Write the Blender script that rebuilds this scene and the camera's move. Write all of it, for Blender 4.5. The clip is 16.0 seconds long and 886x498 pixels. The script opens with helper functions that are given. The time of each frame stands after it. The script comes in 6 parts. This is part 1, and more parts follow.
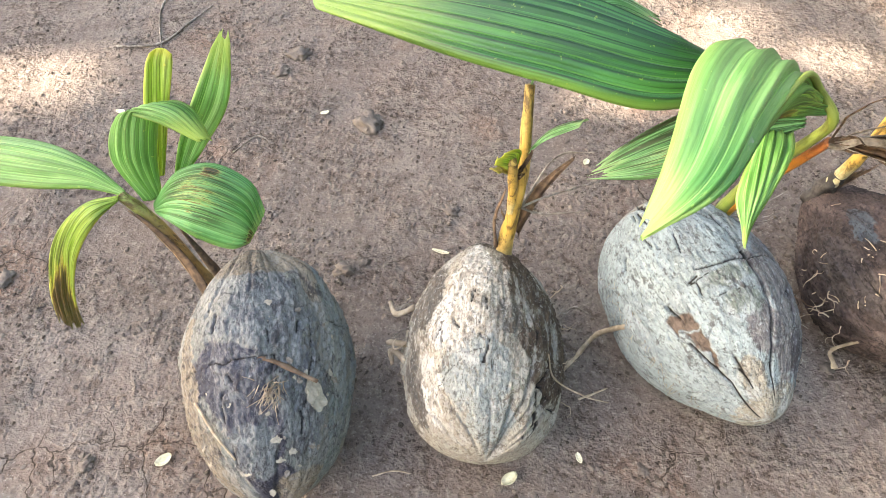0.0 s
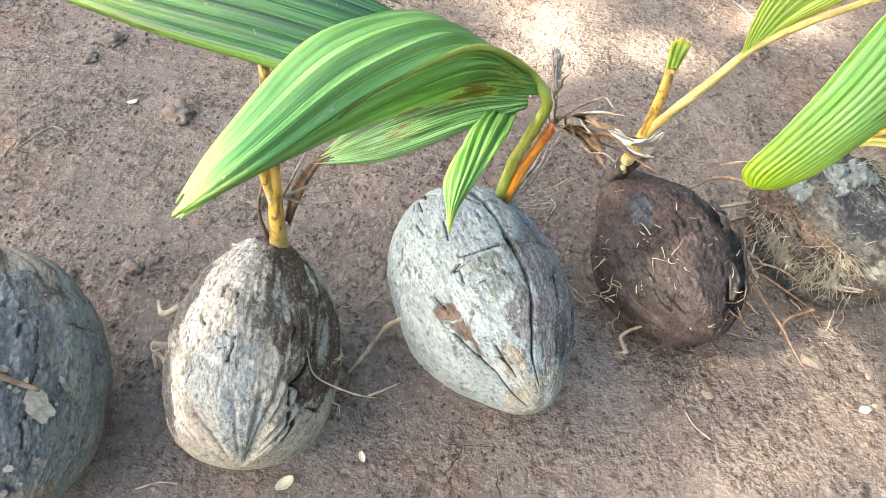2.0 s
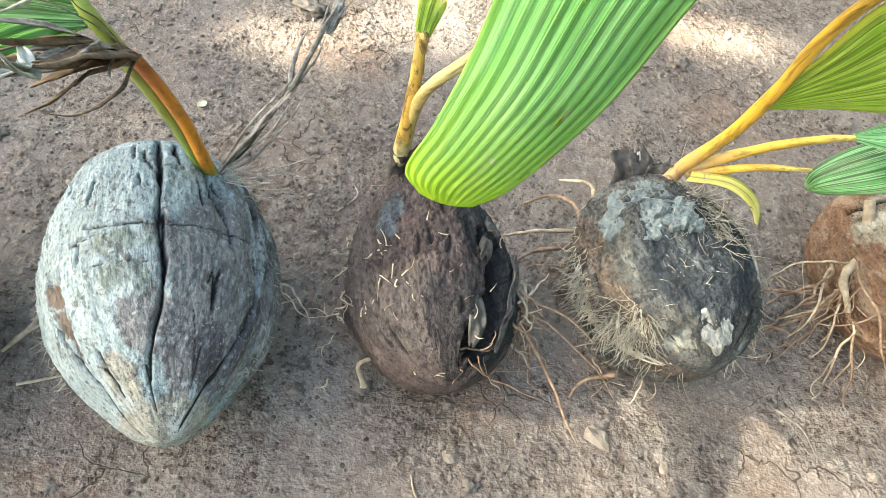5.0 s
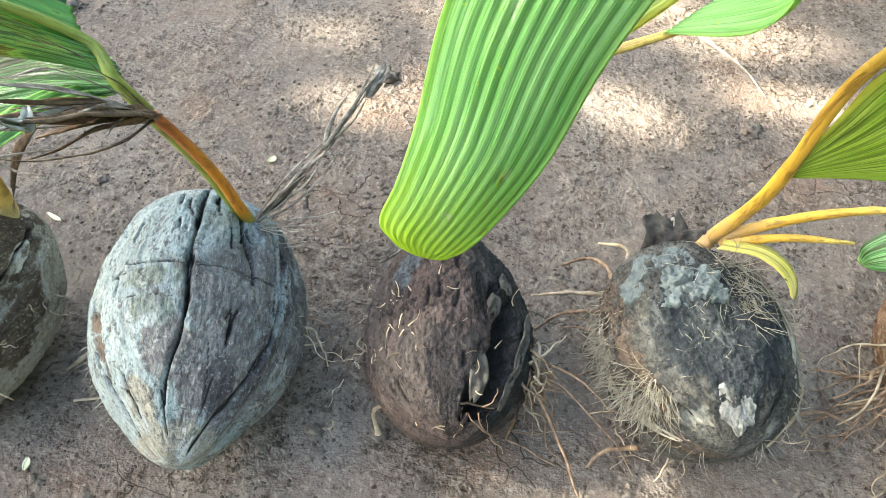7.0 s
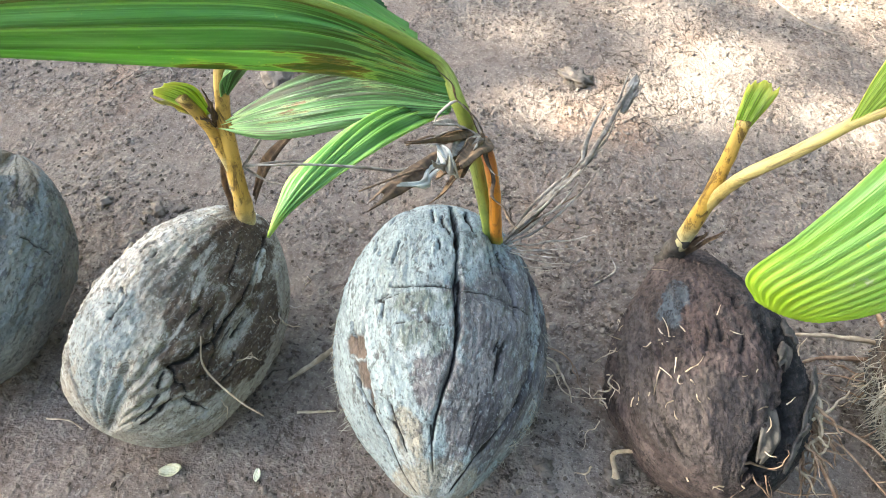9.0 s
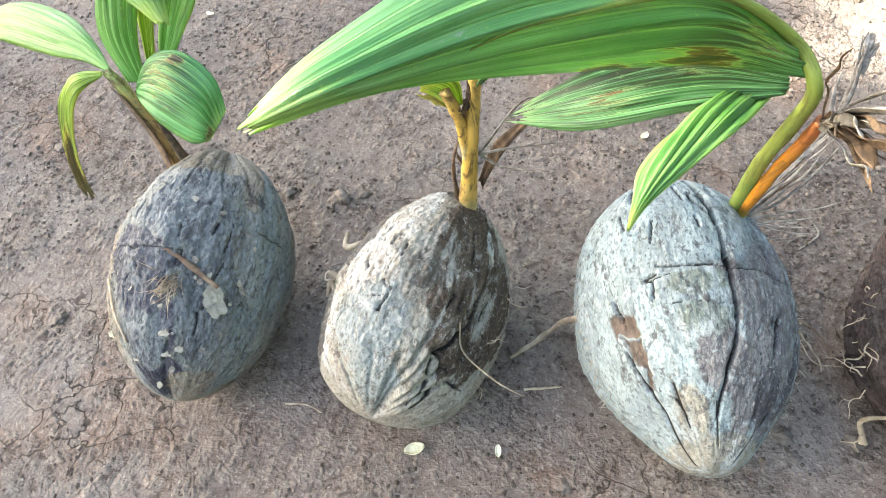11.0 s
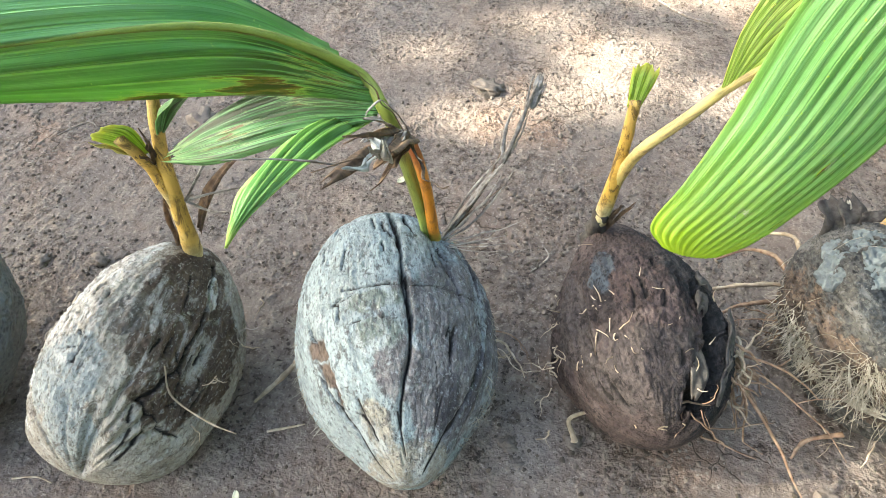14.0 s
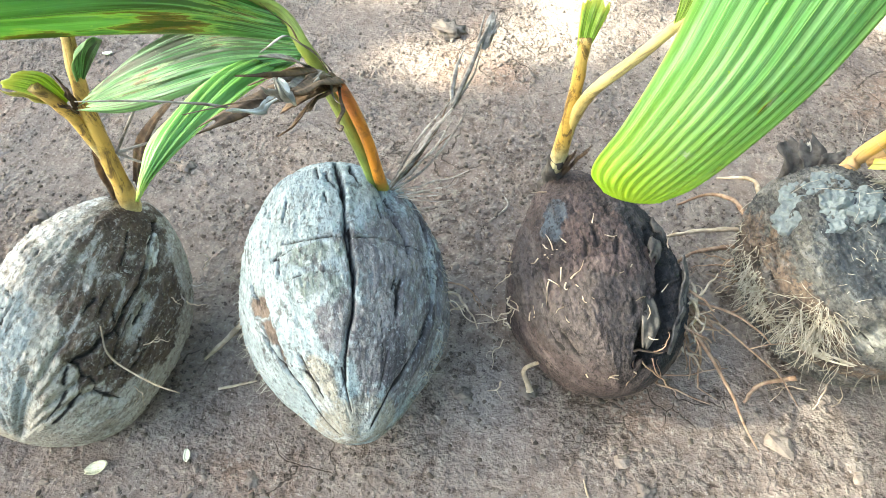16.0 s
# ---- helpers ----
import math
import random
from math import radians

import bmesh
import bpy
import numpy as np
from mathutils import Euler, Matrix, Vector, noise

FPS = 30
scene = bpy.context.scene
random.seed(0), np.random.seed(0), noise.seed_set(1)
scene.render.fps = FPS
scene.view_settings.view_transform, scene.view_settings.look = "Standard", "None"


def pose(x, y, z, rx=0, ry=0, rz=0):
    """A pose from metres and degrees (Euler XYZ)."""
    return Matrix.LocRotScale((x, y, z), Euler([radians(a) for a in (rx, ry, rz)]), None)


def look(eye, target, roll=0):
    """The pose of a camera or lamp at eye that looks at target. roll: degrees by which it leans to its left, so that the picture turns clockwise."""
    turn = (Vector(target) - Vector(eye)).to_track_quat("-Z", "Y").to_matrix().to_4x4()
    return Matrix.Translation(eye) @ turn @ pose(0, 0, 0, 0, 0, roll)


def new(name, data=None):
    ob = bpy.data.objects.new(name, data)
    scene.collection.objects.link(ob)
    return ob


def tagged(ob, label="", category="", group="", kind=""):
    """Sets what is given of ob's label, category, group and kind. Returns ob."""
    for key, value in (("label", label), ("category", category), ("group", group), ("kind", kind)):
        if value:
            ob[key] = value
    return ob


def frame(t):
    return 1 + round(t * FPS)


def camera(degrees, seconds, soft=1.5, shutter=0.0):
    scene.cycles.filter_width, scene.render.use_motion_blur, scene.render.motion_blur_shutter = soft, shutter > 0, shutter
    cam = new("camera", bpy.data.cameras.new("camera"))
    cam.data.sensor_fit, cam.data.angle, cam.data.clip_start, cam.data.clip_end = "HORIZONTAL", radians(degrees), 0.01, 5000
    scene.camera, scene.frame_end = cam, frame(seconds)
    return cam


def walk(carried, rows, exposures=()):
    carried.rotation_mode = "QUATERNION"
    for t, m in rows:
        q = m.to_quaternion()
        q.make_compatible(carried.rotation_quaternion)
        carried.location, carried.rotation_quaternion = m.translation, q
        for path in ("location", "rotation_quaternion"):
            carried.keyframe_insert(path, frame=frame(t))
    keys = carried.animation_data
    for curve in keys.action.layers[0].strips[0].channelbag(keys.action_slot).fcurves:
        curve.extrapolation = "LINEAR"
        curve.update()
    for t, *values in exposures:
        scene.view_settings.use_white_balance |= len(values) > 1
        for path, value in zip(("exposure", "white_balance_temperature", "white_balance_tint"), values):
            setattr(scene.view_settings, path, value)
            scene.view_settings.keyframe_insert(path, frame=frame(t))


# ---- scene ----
cam = camera(69.8, 16.0, soft=0.6, shutter=0.0)
PATH = [
    (0, (0.0510, -0.0152, 0.7611), (-0.0059, 1.1484, -0.8646), -0.39),
    (0.5, (0.1079, -0.0340, 0.7442), (0.0985, 1.1133, -0.8940), 2.76),
    (1, (0.1615, -0.0334, 0.7361), (0.2222, 1.1628, -0.8655), 5.72),
    (1.5, (0.2008, -0.0179, 0.7324), (0.2866, 1.1196, -0.9104), 4.72),
    (2, (0.2340, -0.0032, 0.7353), (0.3883, 1.1595, -0.8847), 6.73),
    (2.5, (0.2397, 0.0059, 0.7307), (0.4689, 1.1410, -0.9000), 11.78),
    (3, (0.3165, 0.0155, 0.7072), (0.4499, 1.1604, -0.9272), 9.72),
    (3.5, (0.4324, 0.0075, 0.7303), (0.4259, 1.1564, -0.9068), 5.49),
    (4, (0.4835, 0.0219, 0.7205), (0.4707, 1.1645, -0.9210), 5.04),
    (4.5, (0.4975, 0.0709, 0.6832), (0.4819, 1.1989, -0.9682), 6.40),
    (5, (0.5553, 0.1094, 0.6400), (0.6635, 1.2453, -1.0025), 14.86),
    (5.2, (0.6018, 0.1104, 0.6436), (0.6567, 1.2425, -1.0042), 11.44),
    (5.725, (0.6622, 0.1119, 0.6491), (0.6471, 1.2616, -0.9873), 8.80),
    (6.25, (0.6789, 0.1128, 0.6534), (0.5533, 1.2984, -0.9524), 6.23),
    (6.775, (0.6615, 0.1129, 0.6578), (0.4248, 1.3246, -0.9156), 4.22),
    (7.3, (0.6194, 0.1121, 0.6639), (0.3228, 1.3289, -0.8953), 3.28),
    (7.5, (0.5916, 0.1113, 0.6680), (0.2805, 1.3223, -0.8930), 3.05),
    (8, (0.5369, 0.1125, 0.6687), (0.1605, 1.2934, -0.9009), 0.14),
    (8.5, (0.5018, 0.1101, 0.6629), (0.0641, 1.2647, -0.9105), -0.02),
    (9, (0.4653, 0.1124, 0.6436), (-0.0193, 1.2275, -0.9444), -1.95),
    (9.5, (0.4241, 0.1055, 0.6388), (-0.1324, 1.1847, -0.9504), -5.52),
    (10, (0.3501, 0.0957, 0.6392), (-0.1473, 1.0866, -1.0254), -7.67),
    (10.2, (0.3244, 0.0857, 0.6505), (-0.1988, 1.0472, -1.0233), -9.00),
    (10.725, (0.2914, 0.0632, 0.6676), (-0.2667, 1.0258, -0.9943), -10.23),
    (11.25, (0.2851, 0.0396, 0.6776), (-0.3203, 1.0358, -0.9476), -11.48),
    (11.775, (0.3034, 0.0257, 0.6815), (-0.3273, 1.0715, -0.9023), -12.04),
    (12.3, (0.3439, 0.0322, 0.6801), (-0.2526, 1.1301, -0.8815), -11.18),
    (12.5, (0.3717, 0.0431, 0.6781), (-0.1543, 1.1818, -0.8797), -9.55),
    (13, (0.4158, 0.0553, 0.6664), (-0.0156, 1.2311, -0.8929), -7.11),
    (13.5, (0.4502, 0.0640, 0.6657), (0.0886, 1.2830, -0.8781), -5.02),
    (14, (0.4796, 0.0661, 0.6617), (0.1534, 1.2993, -0.8787), -2.98),
    (14.5, (0.5078, 0.0758, 0.6540), (0.2324, 1.3202, -0.8873), -1.97),
    (15, (0.5385, 0.0879, 0.6540), (0.3371, 1.3298, -0.9006), -0.41),
    (15.5, (0.5438, 0.0998, 0.6469), (0.3796, 1.2785, -0.9604), -1.30),
    (16, (0.5091, 0.0857, 0.6433), (0.2578, 1.2083, -0.9927), -2.27),
]
EXPOSURES = [(0.0, 3.08, 7850.0, 9.0), (1.0, 3.03, 7750.0, 8.0), (2.0, 3.21, 7650.0, 7.0), (3.0, 3.18, 7550.0, 3.0), (5.0, 3.24, 7350.0, -1.0), (7.5, 3.17, 7250.0, -1.0), (9.0, 3.17, 7150.0, 3.0), (10.0, 3.25, 7050.0, 2.0), (12.5, 3.31, 7650.0, 7.0), (14.0, 3.11, 7350.0, 2.0), (15.4, 3.15, 7350.0, -1.0), (16.0, 3.51, 7150.0, -2.0)]
walk(cam, [(t, look(eye, target, roll)) for t, eye, target, roll in PATH], EXPOSURES)

# ---- light: open shade under a tree, sun through the gaps of its crown ----
SUN = Vector((-1.40, -0.20, 1.0)).normalized()
world = bpy.data.worlds.new("sky")
scene.world = world
world.use_nodes = True
wn = world.node_tree.nodes
sky = wn.new("ShaderNodeTexSky")
sky.sky_type, sky.sun_disc = "NISHITA", False
sky.sun_elevation, sky.sun_rotation = math.asin(SUN.z), math.atan2(SUN.x, SUN.y)
sky.air_density, sky.dust_density = 1.0, 2.0
world.node_tree.links.new(sky.outputs[0], wn["Background"].inputs[0])
wn["Background"].inputs[1].default_value = 0.15
lamp = bpy.data.lights.new("sun", "SUN")
lamp.energy, lamp.angle, lamp.color = 5.0, radians(0.6), (1.0, 0.99, 0.965)
sun = new("sun", lamp)
sun.matrix_world = look(SUN * 20, (0, 0, 0))


# ---- node helpers ----
def nd(nt, kind, ins=None, **props):
    n = nt.nodes.new("ShaderNode" + kind)
    for k, v in props.items():
        setattr(n, k, v)
    for k, v in (ins or {}).items():
        if isinstance(v, bpy.types.NodeSocket):
            nt.links.new(v, n.inputs[k])
        else:
            n.inputs[k].default_value = v
    return n


def rgb(c):
    return (*c, 1.0) if len(c) == 3 else c


def mixc(nt, fac, a, b, blend="MIX"):
    n = nd(nt, "Mix", data_type="RGBA", blend_type=blend)
    for i, v in ((0, fac), (6, a), (7, b)):
        if isinstance(v, bpy.types.NodeSocket):
            nt.links.new(v, n.inputs[i])
        else:
            n.inputs[i].default_value = rgb(v) if i else v
    return n.outputs[2]


def mathn(nt, op, a, b=0.0, clamp=False):
    return nd(nt, "Math", {0: a, 1: b}, operation=op, use_clamp=clamp).outputs[0]


def span(nt, v, a, b, c=0.0, d=1.0):
    return nd(nt, "MapRange", {0: v, 1: a, 2: b, 3: c, 4: d}, interpolation_type="SMOOTHSTEP").outputs[0]


def noise_of(nt, vec, scale, detail=4.0, rough=0.55, warp=0.0):
    return nd(nt, "TexNoise", {"Vector": vec, "Scale": scale, "Detail": detail, "Roughness": rough, "Distortion": warp}).outputs[0]


def scaled(nt, vec, sx, sy, sz):
    return nd(nt, "Mapping", {0: vec, 3: (sx, sy, sz)}).outputs[0]


def bump(nt, height, strength, dist, normal=None):
    ins = {"Strength": strength, "Distance": dist, "Height": height}
    if normal is not None:
        ins["Normal"] = normal
    return nd(nt, "Bump", ins).outputs[0]


def material(name):
    m = bpy.data.materials.new(name)
    m.use_nodes = True
    nt = m.node_tree
    nt.nodes.clear()
    out = nd(nt, "OutputMaterial")
    return m, nt, out


def principled(nt, out, colour, rough, normal=None, spec=0.4):
    p = nd(nt, "BsdfPrincipled")
    for k, v in (("Base Color", colour), ("Roughness", rough), ("Specular IOR Level", spec), ("Normal", normal)):
        if v is None:
            continue
        if isinstance(v, bpy.types.NodeSocket):
            nt.links.new(v, p.inputs[k])
        else:
            p.inputs[k].default_value = rgb(v) if k == "Base Color" else v
    nt.links.new(p.outputs[0], out.inputs[0])
    return p


# ---- materials ----
def soil_material():
    """Trodden clay: smooth hard plates, crumbly patches, a few fine shrinkage cracks and pale grit."""
    m, nt, out = material("soil")
    co = nd(nt, "NewGeometry").outputs["Position"]
    big = noise_of(nt, co, 2.4, 4, 0.6)
    mid = noise_of(nt, co, 15, 5, 0.6)
    lumps = noise_of(nt, co, 62, 4, 0.62, 0.4)
    fine = noise_of(nt, co, 150, 4, 0.65)
    grit = noise_of(nt, co, 420, 2, 0.6)
    loose = span(nt, noise_of(nt, co, 8.0, 5, 0.65), 0.42, 0.60, 0.40, 1.0)
    c = mixc(nt, span(nt, big, 0.36, 0.64), (0.138, 0.106, 0.089), (0.190, 0.154, 0.131))
    c = mixc(nt, span(nt, mid, 0.38, 0.66), c, (0.162, 0.123, 0.101))
    c = mixc(nt, mathn(nt, "MULTIPLY", span(nt, noise_of(nt, co, 3.6, 4, 0.6), 0.53, 0.68), 0.65), c, (0.180, 0.112, 0.079))
    c = mixc(nt, mathn(nt, "MULTIPLY", span(nt, lumps, 0.50, 0.66), mathn(nt, "MULTIPLY", loose, 0.6)), c, (0.241, 0.197, 0.165))
    c = mixc(nt, mathn(nt, "MULTIPLY", span(nt, lumps, 0.47, 0.36), mathn(nt, "MULTIPLY", loose, 0.75)), c, (0.066, 0.047, 0.037))
    c = mixc(nt, mathn(nt, "MULTIPLY", span(nt, fine, 0.44, 0.35), mathn(nt, "MULTIPLY", loose, 0.95)), c, (0.047, 0.034, 0.028))
    c = mixc(nt, mathn(nt, "MULTIPLY", span(nt, fine, 0.56, 0.66), 0.6), c, (0.276, 0.232, 0.198))
    c = mixc(nt, mathn(nt, "MULTIPLY", span(nt, grit, 0.64, 0.70), 0.6), c, (0.353, 0.315, 0.272))
    warp = nd(nt, "VectorMath", {0: co, 1: nd(nt, "VectorMath", {0: nd(nt, "TexNoise", {"Vector": co, "Scale": 16.0, "Detail": 4.0}).outputs[1], 3: 0.09}, operation="SCALE").outputs[0]}, operation="ADD").outputs[0]
    cells = nd(nt, "TexVoronoi", {"Vector": warp, "Scale": 15.0}, feature="DISTANCE_TO_EDGE").outputs[0]
    crack = mathn(nt, "MULTIPLY", span(nt, cells, 0.018, 0.004), span(nt, noise_of(nt, co, 3.4, 3), 0.53, 0.60))
    c = mixc(nt, mathn(nt, "MULTIPLY", crack, 0.8), c, (0.047, 0.035, 0.026))
    h = mathn(nt, "ADD", mathn(nt, "MULTIPLY", mid, 0.30), mathn(nt, "MULTIPLY", mathn(nt, "MULTIPLY", lumps, loose), 0.8))
    h = mathn(nt, "ADD", h, mathn(nt, "MULTIPLY", mathn(nt, "MULTIPLY", fine, loose), 0.75))
    h = mathn(nt, "ADD", h, mathn(nt, "MULTIPLY", grit, 0.12))
    h = mathn(nt, "SUBTRACT", h, mathn(nt, "MULTIPLY", crack, 0.22))
    principled(nt, out, c, 0.95, bump(nt, h, 1.0, 0.011), 0.1)
    return m


def clod_material(name, dark, light, scale=90.0):
    m, nt, out = material(name)
    co = nd(nt, "NewGeometry").outputs["Position"]
    each = nd(nt, "ObjectInfo").outputs["Random"]
    isle = nd(nt, "NewGeometry").outputs["Random Per Island"]
    f = noise_of(nt, co, scale, 4, 0.6)
    c = mixc(nt, span(nt, f, 0.3, 0.7), dark, light)
    c = mixc(nt, mathn(nt, "MULTIPLY", mathn(nt, "FRACT", mathn(nt, "ADD", each, isle)), 0.55), c, tuple(min(1, 1.15 * v) for v in light))
    principled(nt, out, c, 0.9, bump(nt, noise_of(nt, co, scale * 4, 3), 0.5, 0.003), 0.2)
    return m


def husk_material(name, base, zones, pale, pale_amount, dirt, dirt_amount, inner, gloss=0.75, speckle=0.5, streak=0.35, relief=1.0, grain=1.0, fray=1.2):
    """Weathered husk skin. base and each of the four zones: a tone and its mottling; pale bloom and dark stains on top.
    mask: R cracks, their shade painted near-black; G bared fibre, on nut D the split's painted dark inside; B the first
    zone; tone: the other three zones."""
    m, nt, out = material(name)
    co = nd(nt, "TexCoord").outputs["Object"]
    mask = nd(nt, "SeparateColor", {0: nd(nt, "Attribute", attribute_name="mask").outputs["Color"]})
    tone = nd(nt, "SeparateColor", {0: nd(nt, "Attribute", attribute_name="tone").outputs["Color"]})
    long = scaled(nt, co, 0.4, 1, 1)
    fibre = noise_of(nt, scaled(nt, co, 0.10, 1, 1), 260, 4, 0.6, 0.3)
    patch = noise_of(nt, long, 38 * grain, 6, 0.62, 0.8)
    mott = noise_of(nt, scaled(nt, co, 0.6, 1, 1), 95 * grain, 5, 0.66, 0.5)
    edge = noise_of(nt, scaled(nt, co, 0.7, 1, 1), 130, 5, 0.7, 0.6)
    speck = noise_of(nt, scaled(nt, co, 0.6, 1, 1), 330, 4, 0.7)
    c = mixc(nt, span(nt, patch, 0.40, 0.60), *base)
    blend = mathn(nt, "ADD", mathn(nt, "MULTIPLY", patch, 0.45), mathn(nt, "MULTIPLY", mott, 0.55))
    for k, (one, two) in enumerate(zones):
        where = (mask.outputs[2], *tone.outputs[:3])[k]
        there = span(nt, mathn(nt, "ADD", where, mathn(nt, "MULTIPLY", mathn(nt, "SUBTRACT", edge, 0.5), fray)), 0.36, 0.64)
        c = mixc(nt, mathn(nt, "MULTIPLY", there, span(nt, where, 0.0, 0.15)), c, mixc(nt, span(nt, blend, 0.42, 0.58), one, two))
    c = mixc(nt, mathn(nt, "MULTIPLY", span(nt, fibre, 0.50, 0.68), streak), c, (0.42, 0.40, 0.38), "MULTIPLY")
    bloom = span(nt, mathn(nt, "ADD", patch, mathn(nt, "MULTIPLY", speck, 0.35)), 0.70, 0.80)
    c = mixc(nt, mathn(nt, "MULTIPLY", bloom, pale_amount), c, pale)
    flake = span(nt, noise_of(nt, co, 160, 4, 0.7, 0.8), 0.60, 0.65)
    c = mixc(nt, mathn(nt, "MULTIPLY", flake, mathn(nt, "MULTIPLY", pale_amount, 0.9)), c, pale)
    stain = span(nt, mathn(nt, "ADD", noise_of(nt, scaled(nt, co, 0.7, 1, 1), 55 * grain, 6, 0.7, 0.8), mathn(nt, "MULTIPLY", speck, 0.3)), 0.70, 0.78)
    c = mixc(nt, mathn(nt, "MULTIPLY", stain, dirt_amount), c, dirt)
    c = mixc(nt, mathn(nt, "MULTIPLY", span(nt, speck, 0.54, 0.61), speckle), c, dirt)
    c = mixc(nt, mathn(nt, "MULTIPLY", span(nt, speck, 0.43, 0.36), mathn(nt, "MULTIPLY", pale_amount, 0.6)), c, pale)
    fleck = span(nt, noise_of(nt, scaled(nt, co, 0.3, 1, 1), 210, 3, 0.6), 0.60, 0.66)
    c = mixc(nt, mathn(nt, "MULTIPLY", fleck, mathn(nt, "MULTIPLY", dirt_amount, 0.9)), c, dirt)
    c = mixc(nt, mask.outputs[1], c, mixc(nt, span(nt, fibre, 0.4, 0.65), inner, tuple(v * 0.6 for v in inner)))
    # crack shade put into the colour, near-black on top of the carved groove
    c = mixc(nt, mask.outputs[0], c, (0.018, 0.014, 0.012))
    h = mathn(nt, "ADD", mathn(nt, "MULTIPLY", fibre, 0.45), mathn(nt, "MULTIPLY", mott, 0.6))
    h = mathn(nt, "ADD", h, mathn(nt, "MULTIPLY", speck, 0.35))
    h = mathn(nt, "ADD", h, mathn(nt, "MULTIPLY", flake, 0.3))
    principled(nt, out, c, gloss, bump(nt, h, 1.0, 0.0042 * relief), 0.2)
    return m


def leaf_material(name, green, light, rim, spots, through_colour, spot_colour=(0.09, 0.05, 0.02), share=0.45, dark_lines=0.5, stripe=0.5, furrow=0.8, tip_from=0.80, edge=0.85, line=None):
    """Palm blade: pleat lines in UV.y, darkened valleys, paler veins, yellowing rim and tip (on LEAF_D painted
    sunlight), brown scars; light passes through.
    """
    m, nt, out = material(name)
    uv = nd(nt, "UVMap", uv_map="blade").outputs[0]
    att = nd(nt, "Attribute", attribute_name="mask")
    mask = nd(nt, "SeparateColor", {0: att.outputs["Color"]})
    sep = nd(nt, "SeparateXYZ", {0: uv})
    co = nd(nt, "TexCoord").outputs["Object"]
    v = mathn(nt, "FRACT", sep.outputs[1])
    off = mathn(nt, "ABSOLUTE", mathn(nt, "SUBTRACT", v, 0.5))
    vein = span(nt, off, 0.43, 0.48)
    # pleat valleys darkened in the colour, as fold shade
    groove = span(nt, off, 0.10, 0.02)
    thin = noise_of(nt, scaled(nt, uv, 0.8, 3.2, 1.0), 1.0, 3, 0.55)
    lines = noise_of(nt, scaled(nt, uv, 1.6, 7.0, 1.0), 1.0, 4, 0.6)
    tone = noise_of(nt, scaled(nt, uv, 3.0, 0.7, 1.0), 1.0, 4, 0.55)
    c = mixc(nt, span(nt, tone, 0.35, 0.68), green, light)
    c = mixc(nt, mathn(nt, "MULTIPLY", span(nt, lines, 0.48, 0.66), stripe), c, tuple(min(0.8, v * 1.5) for v in light))
    c = mixc(nt, mathn(nt, "MULTIPLY", span(nt, thin, 0.53, 0.57), dark_lines), c, line or tuple(v * 0.38 for v in green))
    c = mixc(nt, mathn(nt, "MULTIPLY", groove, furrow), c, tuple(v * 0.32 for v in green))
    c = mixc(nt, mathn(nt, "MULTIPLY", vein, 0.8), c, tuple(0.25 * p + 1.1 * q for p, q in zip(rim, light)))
    tip = noise_of(nt, scaled(nt, uv, 4.0, 1.2, 1.0), 1.0, 3, 0.6)
    rimf = mathn(nt, "MAXIMUM", mathn(nt, "MULTIPLY", span(nt, mask.outputs[1], 0.86, 1.0), edge), span(nt, mathn(nt, "ADD", mask.outputs[0], mathn(nt, "MULTIPLY", tip, 0.3)), tip_from, 1.15))
    c = mixc(nt, mathn(nt, "MULTIPLY", rimf, 0.85), c, rim)
    scar = noise_of(nt, scaled(nt, uv, 7.0, 1.5, 1.0), 1.0, 5, 0.62, 0.4)
    scar_f = span(nt, scar, 0.70 - spots, 0.73 - spots)
    halo = span(nt, scar, 0.63 - spots, 0.71 - spots)
    c = mixc(nt, mathn(nt, "MULTIPLY", halo, 0.45), c, rim)
    fleck = span(nt, noise_of(nt, co, 170, 3, 0.6), 0.67, 0.72)
    c = mixc(nt, mathn(nt, "MULTIPLY", scar_f, 0.95), c, spot_colour)
    c = mixc(nt, mathn(nt, "MULTIPLY", fleck, 0.7), c, rim)
    torn = mathn(nt, "ADD", mathn(nt, "MULTIPLY", att.outputs["Alpha"], 0.5), noise_of(nt, scaled(nt, uv, 6.0, 4.5, 1.0), 1.0, 6, 0.66, 0.3))
    near = mathn(nt, "MULTIPLY", span(nt, att.outputs["Alpha"], 0.12, 0.45), span(nt, noise_of(nt, scaled(nt, uv, 1.3, 4.5, 1.0), 1.0, 3, 0.6), 0.50, 0.55))
    c = mixc(nt, mathn(nt, "MULTIPLY", near, 0.85), c, (0.030, 0.042, 0.012))
    c = mixc(nt, span(nt, torn, 0.78, 0.86), c, rim)
    c = mixc(nt, span(nt, torn, 0.86, 0.90), c, (0.20, 0.09, 0.03))
    c = mixc(nt, span(nt, torn, 0.93, 0.97), c, (0.035, 0.022, 0.012))
    scuff = mathn(nt, "MULTIPLY", mask.outputs[2], span(nt, noise_of(nt, scaled(nt, uv, 26.0, 1.6, 1.0), 1.0, 4, 0.7, 0.8), 0.5, 0.58))
    c = mixc(nt, mathn(nt, "MULTIPLY", scuff, 0.85), c, (0.50, 0.50, 0.38))
    n = bump(nt, mathn(nt, "ADD", lines, mathn(nt, "MULTIPLY", vein, 0.8)), 0.5, 0.003)
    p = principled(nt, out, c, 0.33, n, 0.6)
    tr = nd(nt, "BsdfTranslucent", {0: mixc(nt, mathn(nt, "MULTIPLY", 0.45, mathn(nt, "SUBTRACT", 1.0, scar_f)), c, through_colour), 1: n})
